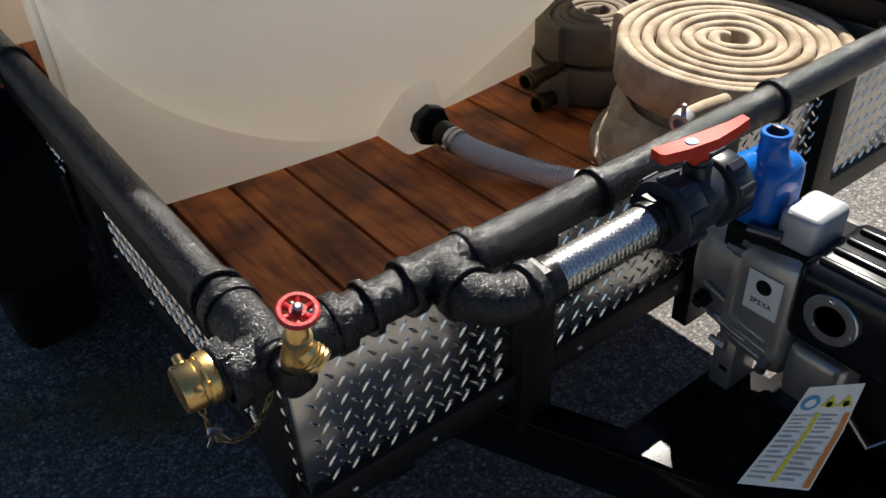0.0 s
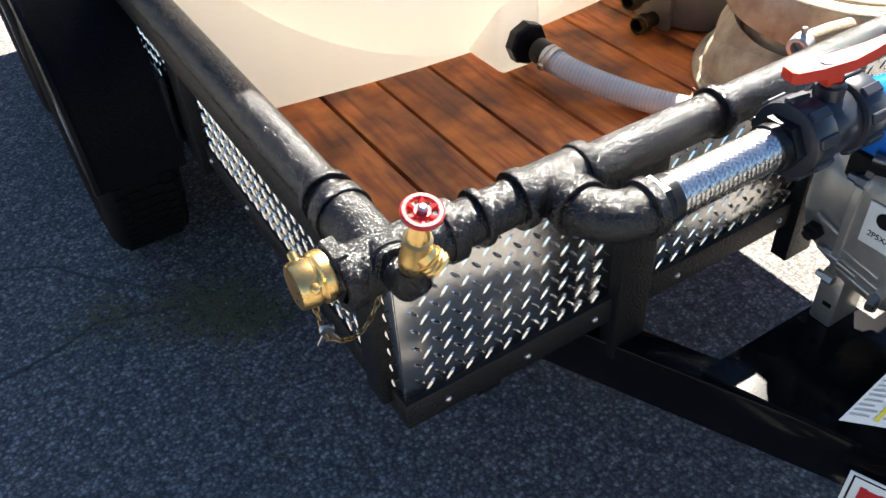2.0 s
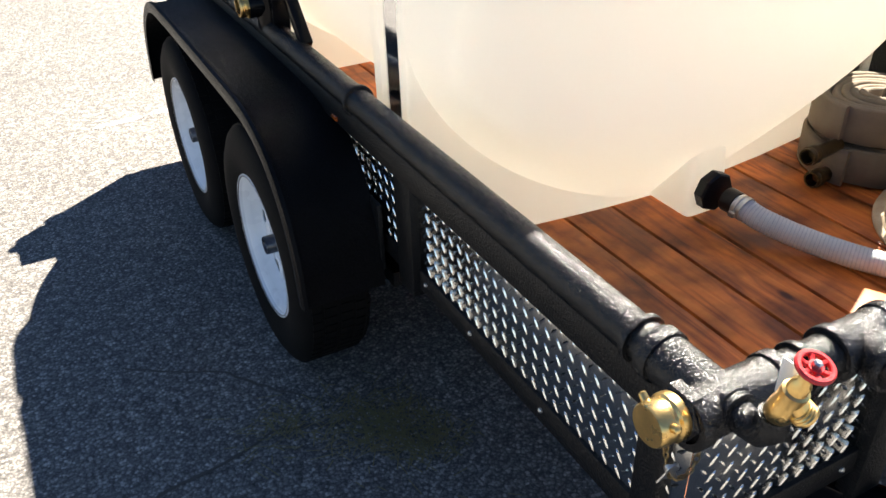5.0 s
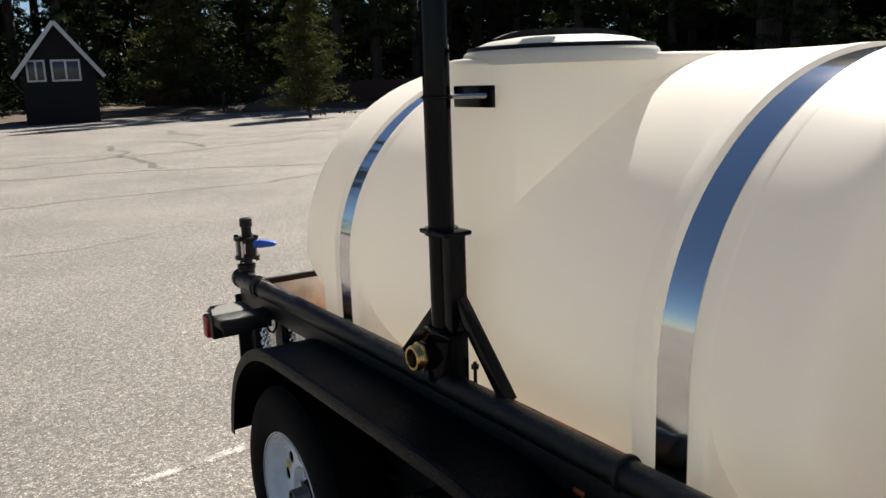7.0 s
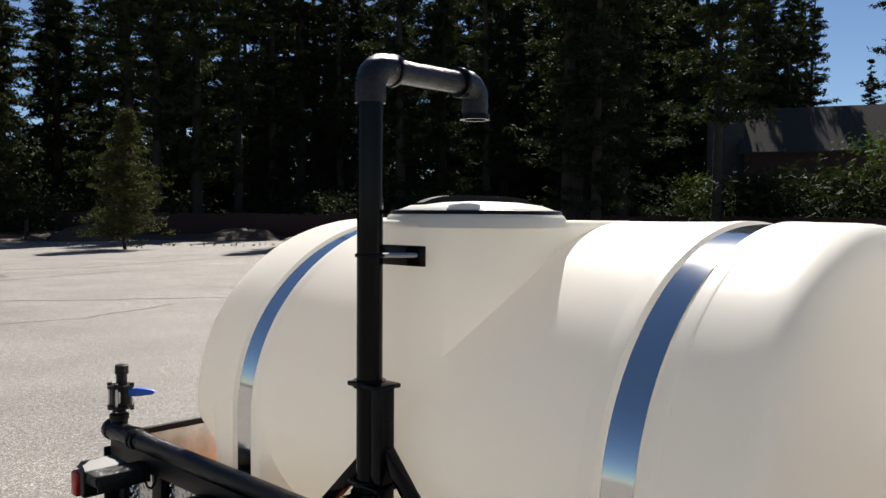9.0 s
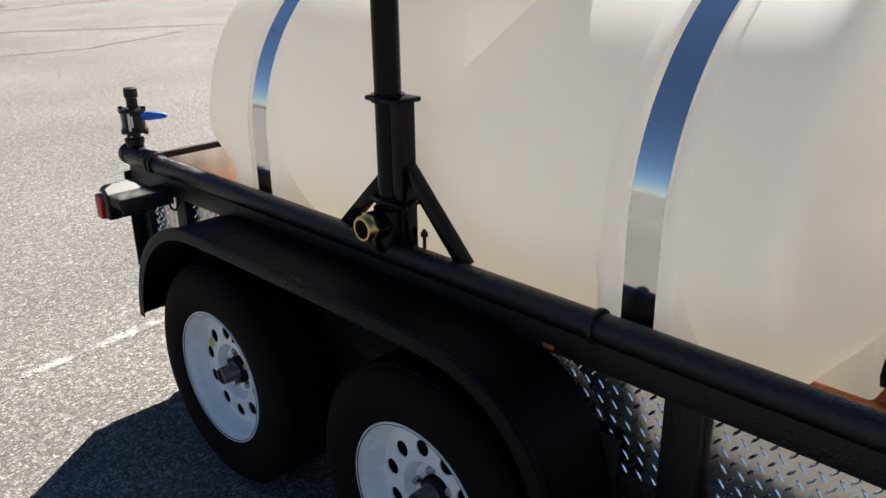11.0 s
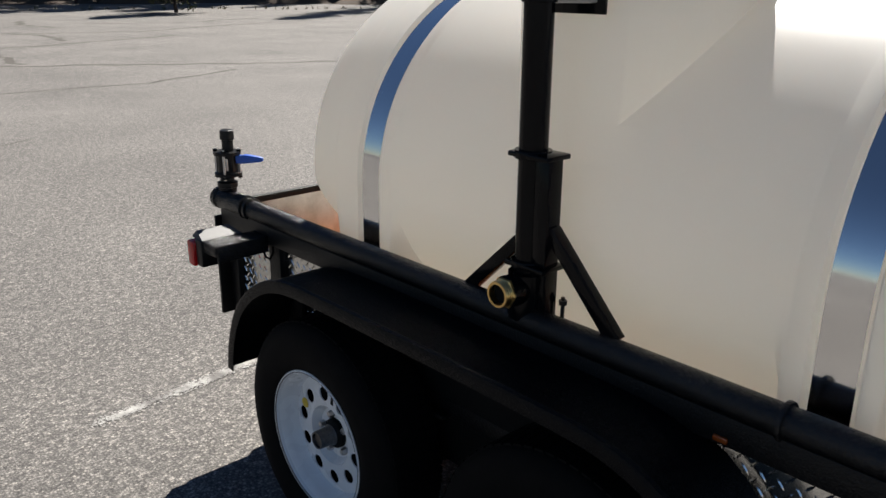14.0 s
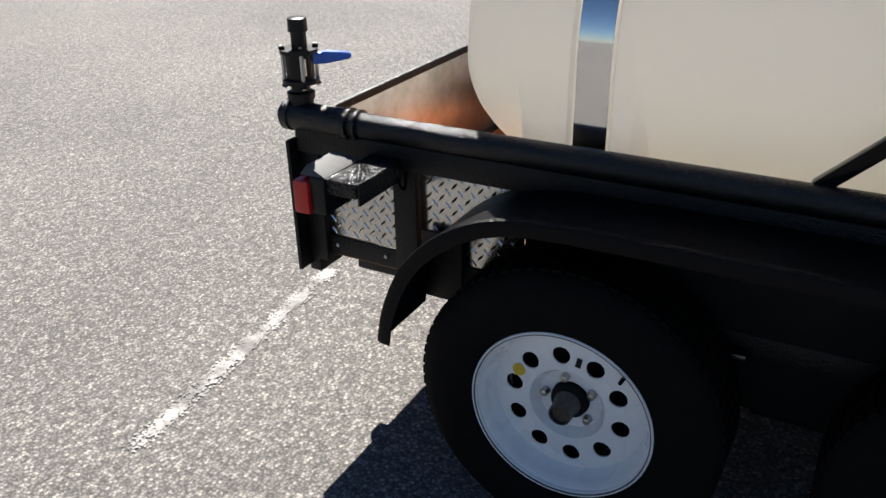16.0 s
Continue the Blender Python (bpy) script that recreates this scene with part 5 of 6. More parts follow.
line_part("hex_nut", lathe((0.304, FY, Z), (1, 0, 0), [(0, 0.026), (0, 0.035), (0.016, 0.035), (0.018, 0.030)], 6), None, smooth=20)
line_part("ferrule", lathe((0.320, FY, Z), (1, 0, 0), [(0, 0.028), (0, 0.0315), (0.016, 0.0315), (0.016, 0.028)], 28))
br = bmesh.new()
add_tube(br, [(0.334, FY, Z), (0.512, FY, Z)], 0.0280, 28)
line_part("hose_core", br, zinc, "steel hose core")
# braid: crossing strands round the hose
ns, x0, x1 = 26, 0.335, 0.510
for sgn, ph in ((1, 0.0), (-1, 0.5)):
    bs = bmesh.new()
    for k in range(ns):
        pts = []
        for i in range(48):
            f = i / 47
            t = sgn * f * 5.4 + 2 * math.pi * (k + ph) / ns
            pts.append((x0 + (x1 - x0) * f, t, 0.0293 + 0.0007 * sgn * math.cos(f * 5.4 * ns / 2)))
        for (xa, ta, ra), (xb, tb_, rb) in zip(pts, pts[1:]):
            h = 0.0030 / 0.029
            q = [(xa, ta - h, ra), (xa, ta + h, ra), (xb, tb_ + h, rb), (xb, tb_ - h, rb)]
            bs.faces.new([bs.verts.new((a, FY + r * math.cos(t), Z + r * math.sin(t))) for a, t, r in q])
    bmesh.ops.remove_doubles(bs, verts=bs.verts, dist=0.00005)
    tagged(line_part("braid", bs, braid_steel, "woven stainless braid"), kind="stuff")
line_part("ferrule", lathe((0.506, FY, Z), (1, 0, 0), [(0, 0.028), (0, 0.0325), (0.014, 0.0325), (0.014, 0.028)], 28))
line_part("hex_nut", lathe((0.520, FY, Z), (1, 0, 0), [(0, 0.026), (0, 0.039), (0.018, 0.039), (0.020, 0.030)], 6), None, smooth=20)


def union_nut(x, w, r):
    bm = bmesh.new()
    a, u, v = basis((1, 0, 0))
    add_lathe(bm, (x, FY, Z), (1, 0, 0), [(0, r * 0.72), (0.003, r * 0.97), (0.006, r), (w - 0.006, r), (w - 0.003, r * 0.97), (w, r * 0.72)], 36)
    nut = line_part("union_nut", bm, valve_mat)
    for k in range(9):
        t = 2 * math.pi * k / 9
        m = Matrix((a, u * -math.sin(t) + v * math.cos(t), u * math.cos(t) + v * math.sin(t))).transposed().to_4x4()
        m.translation = Vector((x + w / 2, FY, Z)) + (u * math.cos(t) + v * math.sin(t)) * r - NO
        part("grip", box((-w / 2 + 0.006, -0.007, -0.003), (w / 2 - 0.006, 0.007, 0.004), 0.0015, m, 1), valve_mat, nut)


valve_mat = material("valve_plastic", (0.016, 0.018, 0.024), 0.32, second=(0.022, 0.025, 0.034), scale=50, rough_var=0.06)
union_nut(0.536, 0.046, 0.053)
line_part("valve_body", lathe((0.578, FY, Z), (1, 0, 0), [(0, 0.042), (0.006, 0.046), (0.056, 0.046), (0.062, 0.042)], 36), valve_mat)
union_nut(0.636, 0.046, 0.053)
line_part("stem", lathe((0.608, FY, Z + 0.040), (0, 0, 1), [(0, 0.020), (0.020, 0.020), (0.022, 0.016), (0.028, 0.016)], 20), valve_mat)
hd = bmesh.new()
add_box(hd, (-0.016, -0.014, -0.028), (0.018, 0.014, 0.006), 0.004)
hp = [(-0.085, 0.014, 0.002), (-0.075, 0.018, -0.001), (-0.03, 0.021, -0.004), (0.03, 0.021, -0.004), (0.070, 0.015, 0.001), (0.100, 0.011, 0.008)]
rows = []
for xx, hw_, zz in hp:
    rows.append([hd.verts.new(c) for c in ((xx, -hw_, zz), (xx, hw_, zz), (xx, hw_ * 0.85, zz + 0.019), (xx, -hw_ * 0.85, zz + 0.019))])
for p, q in zip(rows, rows[1:]):
    for k in range(4):
        hd.faces.new((p[k], p[(k + 1) % 4], q[(k + 1) % 4], q[k]))
hd.faces.new(rows[0]), hd.faces.new(rows[-1])
bmesh.ops.transform(hd, matrix=Matrix.Translation((0.600, FY, Z + 0.086)) @ pose(0, 0, 0, 0, -4, -14) @ Matrix.Scale(0.78, 4), verts=hd.verts)
line_part("lever", hd, red_plastic, "red plastic valve lever", smooth=30)
line_part("lever_badge", lathe((0.590, FY + 0.002, Z + 0.0955), (0, 0, 1), [(0, 0), (0, 0.009), (0.0025, 0.009), (0.0025, 0)], 16), paper_blue, "round blue badge")
line_part("blue_nipple", tube([(0.680, FY, Z), (0.735, FY - 0.004, Z)], 0.029, 24), blue_paint, "blue painted nipple")

# ---- pump and engine on the tongue ----
cover_gloss = material("cover_gloss", (0.006, 0.006, 0.007), 0.18, second=(0.010, 0.010, 0.011), scale=20, rough_var=0.06)
pump = thing("water_pump", "engine-driven pump, blue manifold over a grey casing, on the tongue", "pump", at=(0.72, 0.0, 0.44))
PO = Vector((0.72, 0.0, 0.44))


def pump_part(name, bm, mat, label="", smooth=35, parent=None):
    bmesh.ops.translate(bm, verts=bm.verts, vec=-PO)
    return part(name, bm, mat, parent or pump, label, smooth)


pump_part("manifold", box((0.710, -0.010, 0.768), (0.806, 0.078, 0.882), 0.028, None, 5), blue_paint, "glossy blue cast manifold")
pump_part("filler_port", lathe((0.752, 0.028, 0.873), (0, 0, 1), [(0, 0.032), (0.014, 0.0225), (0.038, 0.0212), (0.041, 0.0228), (0.047, 0.0228), (0.049, 0.021), (0.049, 0.0158), (0.024, 0.0158), (0.024, 0)], 28), blue_paint)
pump_part("port_plug", box((0.748, 0.0165, 0.896), (0.756, 0.0395, 0.930), 0.003), fitting_black)
# casing along the crank's axis: bowl, seam flange, square body
PCX, PCZ = 0.790, 0.655


def casing_rows(stations):
    """Rounded-square rings along y: (y, half width, half height, power, drop)."""
    bm = bmesh.new()
    rows = []
    for y, hw, hh, pw in stations:
        ring_ = []
        for i in range(40):
            t = 2 * math.pi * (i + 0.5) / 40
            c, s_ = math.cos(t), math.sin(t)
            ring_.append(bm.verts.new((PCX + math.copysign(abs(c) ** (2 / pw), c) * hw, y, PCZ + math.copysign(abs(s_) ** (2 / pw), s_) * hh)))
        rows.append(ring_)
    for p, q in zip(rows, rows[1:]):
        for i in range(40):
            j = (i + 1) % 40
            bm.faces.new((p[j], p[i], q[i], q[j]))
    bm.faces.new(rows[0]), bm.faces.new(rows[-1][::-1])
    bmesh.ops.recalc_face_normals(bm, faces=bm.faces)
    return bm


pump_part("volute", casing_rows([(0.118, 0.026, 0.032, 2.0), (0.117, 0.046, 0.058, 2.1), (0.110, 0.061, 0.080, 2.3), (0.095, 0.074, 0.095, 2.5), (0.060, 0.086, 0.106, 2.8), (0.022, 0.092, 0.110, 3.4)]), grey_cast, "grey cast aluminium pump bowl", smooth=45)
pump_part("clamp_flange", casing_rows([(0.022, 0.092, 0.110, 3.4), (0.021, 0.099, 0.117, 3.6), (0.010, 0.099, 0.117, 3.6), (0.009, 0.094, 0.112, 3.8)]), grey_cast, smooth=30)
pump_part("casing", casing_rows([(0.009, 0.094, 0.112, 4.5), (-0.004, 0.095, 0.113, 5.0), (-0.070, 0.095, 0.116, 6.0), (-0.082, 0.092, 0.113, 6.0), (-0.090, 0.080, 0.100, 5.0)]), grey_cast, smooth=45)
for yy, zz, ln in ((0.050, 0.602, 0.075), (0.012, 0.622, 0.070), (0.012, 0.604, 0.075), (0.012, 0.586, 0.068), (0.066, 0.655, 0.045)):
    pump_part("casing_rib", beam_pts((PCX - 0.0935, yy, zz), (PCX - 0.0945, yy - ln, zz - 0.012), 0.007, 0.007, 0.0025), grey_cast)
for yy, zz in ((0.028, 0.742), (0.028, 0.60), (0.028, 0.552)):
    pump_part("casing_bolt", lathe((PCX - 0.090, yy - 0.02, zz), (0, 1, 0), [(0, 0.009), (0.016, 0.009), (0.018, 0.006), (0.030, 0.006), (0.030, 0)], 6), zinc)
lab = pump_part("name_plate", box((PCX - 0.0968, -0.066, 0.655), (PCX - 0.0950, -0.008, 0.728), 0.0008), paper, "pale maker's plate with dark print")
pump_part("drain_plug", lathe((0.704, 0.064, 0.622), (-1, 0, -0.2), [(0, 0.016), (0.012, 0.016), (0.013, 0.010), (0.022, 0.010), (0.022, 0)], 6), dark_void)
pump_part("foot", box((0.718, -0.002, 0.440), (0.790, 0.040, 0.550), 0.006), grey_cast)
pump_part("foot_slot", box((0.7165, 0.006, 0.482), (0.7185, 0.022, 0.490), 0.0008), dark_void)
pump_part("drain_cock", tube([(0.70, -0.062, 0.575), (0.676, -0.070, 0.570)], 0.009, 12), zinc)
pump_part("engine_block", box((0.765, -0.34, 0.441), (0.96, -0.100, 0.70), 0.03, None, 3), dark_void)
# two boxes of engine bulk out of view, added to shade the ground
pump_part("engine_bulk", box((0.82, -0.42, 0.715), (1.16, -0.150, 0.860), 0.035, None, 4), cover_gloss, "black engine bulk out of view, added to shade the ground")
pump_part("engine_bulk_low", box((0.86, -0.38, 0.4415), (1.15, -0.125, 0.712), 0.03, None, 3), dark_void)
pump_part("valve_cover", box((0.720, -0.082, 0.762), (0.806, -0.018, 0.830), 0.012, pose(0, 0, 0), 3), pale_grey, "pale grey cast cover beside the manifold")
pump_part("spark_plug", tube([(0.700, 0.012, 0.787), (0.715, -0.035, 0.787)], 0.009, 12), dark_zinc)
pump_part("cylinder_head", box((0.712, -0.100, 0.700), (0.85, 0.06, 0.775), 0.015, None, 2), dark_void)
cov = bmesh.new()
add_box(cov, (0.680, -0.330, 0.650), (0.850, -0.080, 0.790), 0.024, None, 4)
pump_part("muffler_cover", cov, cover_gloss, "glossy black ribbed muffler cover")
for k in range(4):
    pump_part("cover_rib", box((0.700 + 0.034 * k, -0.310, 0.784), (0.711 + 0.034 * k, -0.100, 0.797), 0.004, None, 2), cover_gloss)
EX = Vector((0.680, -0.150, 0.727))
pump_part("exhaust_flange", lathe(EX, (-1, 0, 0), [(0, 0.039), (0.005, 0.040), (0.007, 0.038), (0.007, 0.024), (-0.02, 0.022), (-0.02, 0)], 36), zinc, "round steel exhaust flange")
pump_part("exhaust_bore", lathe(EX + V(0.016, 0, 0), (-1, 0, 0), [(0, 0.022), (0.002, 0.022), (0.002, 0)], 24), dark_void)
for ang in (80, 200, 320):
    t = radians(ang)
    pump_part("flange_screw", lathe(EX + V(-0.006, 0.031 * math.cos(t), 0.031 * math.sin(t)), (-1, 0, 0), [(0, 0.005), (0.004, 0.005), (0.004, 0)], 6), zinc)
pump_part("carburettor_box", box((0.690, -0.185, 0.535), (0.765, -0.095, 0.640), 0.016, None, 3), grey_cast)
TL, TR, BL, BR = V(0.618, -0.173, 0.654), V(0.668, -0.222, 0.668), V(0.528, -0.152, 0.500), V(0.602, -0.222, 0.492)
ML, MR_ = TL.lerp(BL, 0.45) + V(0.012, 0.0, -0.004), TR.lerp(BR, 0.45) + V(0.012, 0.0, -0.004)
tag_l, tag_r = [TL, ML, BL], [TR, MR_, BR]
tag = bmesh.new()
for i in range(2):
    tag.faces.new([tag.verts.new(q) for q in (tag_l[i], tag_r[i], tag_r[i + 1], tag_l[i + 1])])
bmesh.ops.remove_doubles(tag, verts=tag.verts, dist=0.0001)
bmesh.ops.solidify(tag, geom=tag.faces[:], thickness=0.0006)
tg = pump_part("warning_tag", tag, paper, "folded white paper warning tag", smooth=0)


def tag_bar(u0, u1, v0, v1, mat, name="print_bar"):
    """A flat bar of print on the tag: u across, v down its length, both 0 to 1."""
    bm = bmesh.new()

    def at(u, v):
        i = 0 if v < 0.5 else 1
        f = v * 2 - i
        p = tag_l[i].lerp(tag_l[i + 1], f).lerp(tag_r[i].lerp(tag_r[i + 1], f), u)
        n = (tag_l[i + 1] - tag_l[i]).cross(tag_r[i] - tag_l[i]).normalized()
        n = n if n.dot(V(-0.75, -0.35, 0.8)) > 0 else -n
        return p + n * 0.0014
    vs = [v0, v1] if (v0 - 0.5) * (v1 - 0.5) >= 0 else [v0, 0.499, 0.501, v1]
    for a_, b_ in zip(vs, vs[1:]):
        if b_ - a_ > 0.003:
            bm.faces.new([bm.verts.new(at(u, v)) for u, v in ((u0, a_), (u1, a_), (u1, b_), (u0, b_))])
    pump_part(name, bm, mat, smooth=0, parent=tg)


def tag_sign(cu, cv, ru, rv, sides, turn, mat, name, lift=0.0016):
    """A flat sign on the upper half of the tag: a disc or a triangle round (cu, cv)."""
    bm = bmesh.new()
    n = (tag_l[1] - tag_l[0]).cross(tag_r[0] - tag_l[0]).normalized()
    n = n if n.dot(V(-0.75, -0.35, 0.8)) > 0 else -n
    ring_ = []
    for k in range(sides):
        t = turn + 2 * math.pi * k / sides
        u, v = cu + ru * math.cos(t), cv + rv * math.sin(t)
        ring_.append(bm.verts.new(tag_l[0].lerp(tag_l[1], v * 2).lerp(tag_r[0].lerp(tag_r[1], v * 2), u) + n * lift))
    bm.faces.new(ring_)
    pump_part(name, bm, mat, smooth=0, parent=tg)


tag_bar(0.40, 0.47, 0.30, 0.96, paper_yellow, "yellow_bar")
tag_bar(0.88, 0.97, 0.30, 0.98, paper_orange, "orange_bar")
tag_sign(0.20, 0.18, 0.16, 0.085, 20, 0.0, paper_blue, "blue_sign")
tag_sign(0.20, 0.18, 0.09, 0.048, 16, 0.0, paper, "sign_centre", 0.0024)
for cu in (0.54, 0.82):
    tag_sign(cu, 0.19, 0.15, 0.085, 3, -math.pi / 2, paper_yellow, "yellow_sign")
    tag_sign(cu, 0.20, 0.06, 0.035, 5, 0.3, dark_void, "sign_centre", 0.0024)
for k in range(14):
    v = 0.32 + k * 0.046
    tag_bar(0.05, 0.36 - 0.05 * (k % 3), v, v + 0.016, paper_grey)
    tag_bar(0.50, 0.84 - 0.06 * ((k + 1) % 3), v, v + 0.016, paper_grey)


def text(body, size, m, mat, name, parent):
    """Flat lettering, as a mesh, at the pose m."""
    cu = bpy.data.curves.new(name, 'FONT')
    cu.body, cu.size, cu.extrude, cu.align_x = body, size, 0.0003, 'CENTER'
    tmp = bpy.data.objects.new(name, cu)
    me = bpy.data.meshes.new_from_object(tmp)
    bpy.data.objects.remove(tmp)
    me.materials.append(mat)
    o = new(name, me)
    o.parent = parent
    o.matrix_local = m
    return o


text("2P5XA", 0.013, Matrix.Translation(Vector((PCX - 0.0972, -0.037, 0.672)) - PO) @ pose(0, 0, 0, 90, 0, -90), dark_void, "model_lettering", lab)
pump_part("maker_badge", lathe((PCX - 0.0968, -0.037, 0.706), (-1, 0, 0), [(0, 0), (0, 0.013), (0.0008, 0.013), (0.0008, 0)], 20), dark_void, "dark round badge", parent=lab)
pump_part("fuel_line", tube([(0.76, -0.17, 0.52), (0.74, -0.23, 0.49), (0.80, -0.26, 0.50), (0.83, -0.21, 0.57)], 0.006, 8), zinc)

# maker's sign on the tongue
sg = thing("tongue_sign", "white sign with red block shapes on the tongue beam", "sign", at=(0.528, -0.195, 0.375))
d = Vector((0.36, -0.93, 0)).normalized()
sm = Matrix((d, V(0, 0, 1), d.cross(V(0, 0, 1)))).transposed().to_4x4()
part("panel", box((0.0, -0.060, -0.001), (0.20, 0.055, 0.001), 0.0006, sm), paper, sg)
part("panel_border", box((0.006, -0.055, 0.001), (0.194, -0.052, 0.0016), 0, sm), dark_void, sg)
part("panel_border", box((0.006, 0.047, 0.001), (0.194, 0.050, 0.0016), 0, sm), dark_void, sg)
part("panel_border", box((0.006, -0.052, 0.001), (0.009, 0.047, 0.0016), 0, sm), dark_void, sg)
for k in range(4):
    part("red_shape", box((0.020 + 0.042 * k, -0.035, 0.001), (0.030 + 0.042 * k, 0.032, 0.0018), 0, sm), red_paint, sg)
    part("red_shape", box((0.030 + 0.042 * k, 0.012, 0.001), (0.046 + 0.042 * k, 0.030, 0.0018), 0, sm), red_paint, sg)
    part("red_shape", box((0.046 + 0.042 * k, -0.035, 0.001), (0.056 + 0.042 * k, 0.032, 0.0018), 0, sm), red_paint, sg)

# ---- suction hose from the tank ----
hose = thing("suction_hose", "ribbed white suction hose from the tank outlet across the deck", "hose")
hp = smooth_line([(0.785, 0.876, 0.568), (0.786, 0.84, 0.566), (0.80, 0.78, 0.553), (0.845, 0.70, 0.533), (0.90, 0.60, 0.521), (0.965, 0.48, 0.5195), (1.02, 0.38, 0.5195), (1.07, 0.28, 0.5195)], 26)
pts, rads = [], []
hr = bmesh.new()
hv = [Vector(p) for p in hp]
add_tube(hr, hv, 0.0275, 20)
part("hose_wall", hr, hose_white, hose)
helix = []
dist = 0.0
acc = [0.0]
for p, q in zip(hv, hv[1:]):
    acc.append(acc[-1] + (q - p).length)
turns = int(acc[-1] / 0.0085)
n = turns * 12
k = 0
for i in range(n):
    s_ = acc[-1] * i / n
    while k < len(acc) - 2 and acc[k + 1] < s_:
        k += 1
    f = (s_ - acc[k]) / max(acc[k + 1] - acc[k], 1e-6)
    p = hv[k].lerp(hv[k + 1], f)
    dd, u, w = basis(hv[k + 1] - hv[k])
    t = 2 * math.pi * s_ / 0.0085
    helix.append(p + (u * math.cos(t) + w * math.sin(t)) * 0.0275)
part("spiral_rib", tube(helix, 0.0018, 5), hose_rib, hose, "grey spiral rib")
part("barb", lathe((0.785, 0.880, 0.568), (0, -1, 0), [(0, 0.030), (0.035, 0.030), (0.036, 0.026)], 20), fitting_black, hose)
for yy in (0.862, 0.845):
    part("hose_clamp", lathe((0.786, yy - 0.02, 0.5655), (0.1, -1, -0.15), [(-0.005, 0.0285), (-0.005, 0.0305), (0.005, 0.0305), (0.005, 0.0285)], 24, cap=False), zinc, hose)
part("clamp_screw", box((0.749, 0.825, 0.550), (0.762, 0.842, 0.563), 0.002), zinc, hose)

# ---- rolled canvas hoses ----


def hose_roll(name, label, at, r0, r1, width, turns, th, mats, seed, tilt=(0, 0, 0), squash=1.0):
    """A flat canvas hose rolled up on its side: a spiral band standing on edge, with two coupling ends."""
    rnd = random.Random(seed)
    t_ob = thing(name, label, "fire hose", "rolled canvas hoses", at=at)
    t_ob.rotation_euler = [radians(a) for a in tilt]
    n = int(turns * 44)
    bm = bmesh.new()
    rows = []
    wob = [rnd.uniform(-1, 1) for _ in range(60)]
    for i in range(n + 1):
        f = i / n
        t = f * turns * 2 * math.pi
        wv = wob[int(t / 1.1) % 60] * (1 - (t / 1.1) % 1) + wob[(int(t / 1.1) + 1) % 60] * ((t / 1.1) % 1)
        r = r0 + (r1 - r0) * f + 0.0050 * wv
        dz = 0.006 * wob[(int(t / 1.1) + 9) % 60] * (1 - (t / 1.1) % 1) + 0.006 * wob[(int(t / 1.1) + 10) % 60] * ((t / 1.1) % 1)
        e = Vector((math.cos(t), math.sin(t) * squash, 0))
        h = th / 2
        sec = [(-h, 0.005), (-h * 0.4, 0.0), (h * 0.4, 0.0), (h, 0.005), (h, width - 0.005), (h * 0.5, width), (-h * 0.5, width), (-h, width - 0.005)]
        rows.append([bm.verts.new(e * (r + a) + Vector((0, 0, b + dz + 0.006))) for a, b in sec])
    for p, q in zip(rows, rows[1:]):
        for k in range(8):
            j = (k + 1) % 8
            bm.faces.new((p[k], p[j], q[j], q[k]))
    bm.faces.new(rows[0]), bm.faces.new(rows[-1])
    part("canvas", bm, mats, t_ob, smooth=60)
    return t_ob


top_roll = hose_roll("hose_roll", "large roll of worn tan canvas hose lying on another roll", (1.300, 0.490, 0.668), 0.03, 0.262, 0.10, 8.2, 0.0252, canvas, 3, (2, -3, 40))


def slumped_roll(name, label, at, r, h, seed):
    """A roll that has slumped: an uneven bulging drum of overlapping canvas folds."""
    rnd = random.Random(seed)
    t_ob = thing(name, label, "fire hose", "rolled canvas hoses", at=at)
    for k in range(6):
        bm = bmesh.new()
        rows = []
        ph, tilt = rnd.uniform(0, 6.28), rnd.uniform(0.032, 0.058)
        rr, zc = r * (0.84 + 0.032 * k), h * 0.80 - 0.023 * k
        wob = [rnd.uniform(-1, 1) for _ in range(12)]
        for i in range(61):
            t = 2 * math.pi * i / 60
            wv = wob[int(t / 0.53) % 12] * (1 - (t / 0.53) % 1) + wob[(int(t / 0.53) + 1) % 12] * ((t / 0.53) % 1)
            high = min(zc + 0.030 + tilt * math.sin(t + ph), h - 0.004 * k)
            low = max(0.003, high - 0.085)
            row = []
            for m in range(7):
                g = m / 6
                q = rr + math.sin(g * math.pi) * 0.014 + 0.028 * (1 - g) + 0.005 * wv
                row.append(bm.verts.new((math.cos(t) * q, math.sin(t) * q, low + (high - low) * g)))
            rows.append(row)
        for p, q in zip(rows, rows[1:]):
            for m in range(6):
                bm.faces.new((p[m], q[m], q[m + 1], p[m + 1]))
        bmesh.ops.remove_doubles(bm, verts=bm.verts, dist=0.0001)
        bmesh.ops.solidify(bm, geom=bm.faces[:], thickness=0.014)
        part("canvas_fold", bm, canvas, t_ob, smooth=60)
    core = bmesh.new()
    add_lathe(core, (0, 0, 0), (0, 0, 1), [(0.002, r * 0.74), (h * 0.5, r * 0.78), (h * 0.98, r * 0.74), (h * 0.98, 0)], 40)
    part("canvas_core", core, canvas, t_ob, smooth=40)
    return t_ob


low = slumped_roll("hose_roll", "slumped roll of tan canvas hose on the deck", (1.308, 0.495, DECK), 0.258, 0.178, 4)


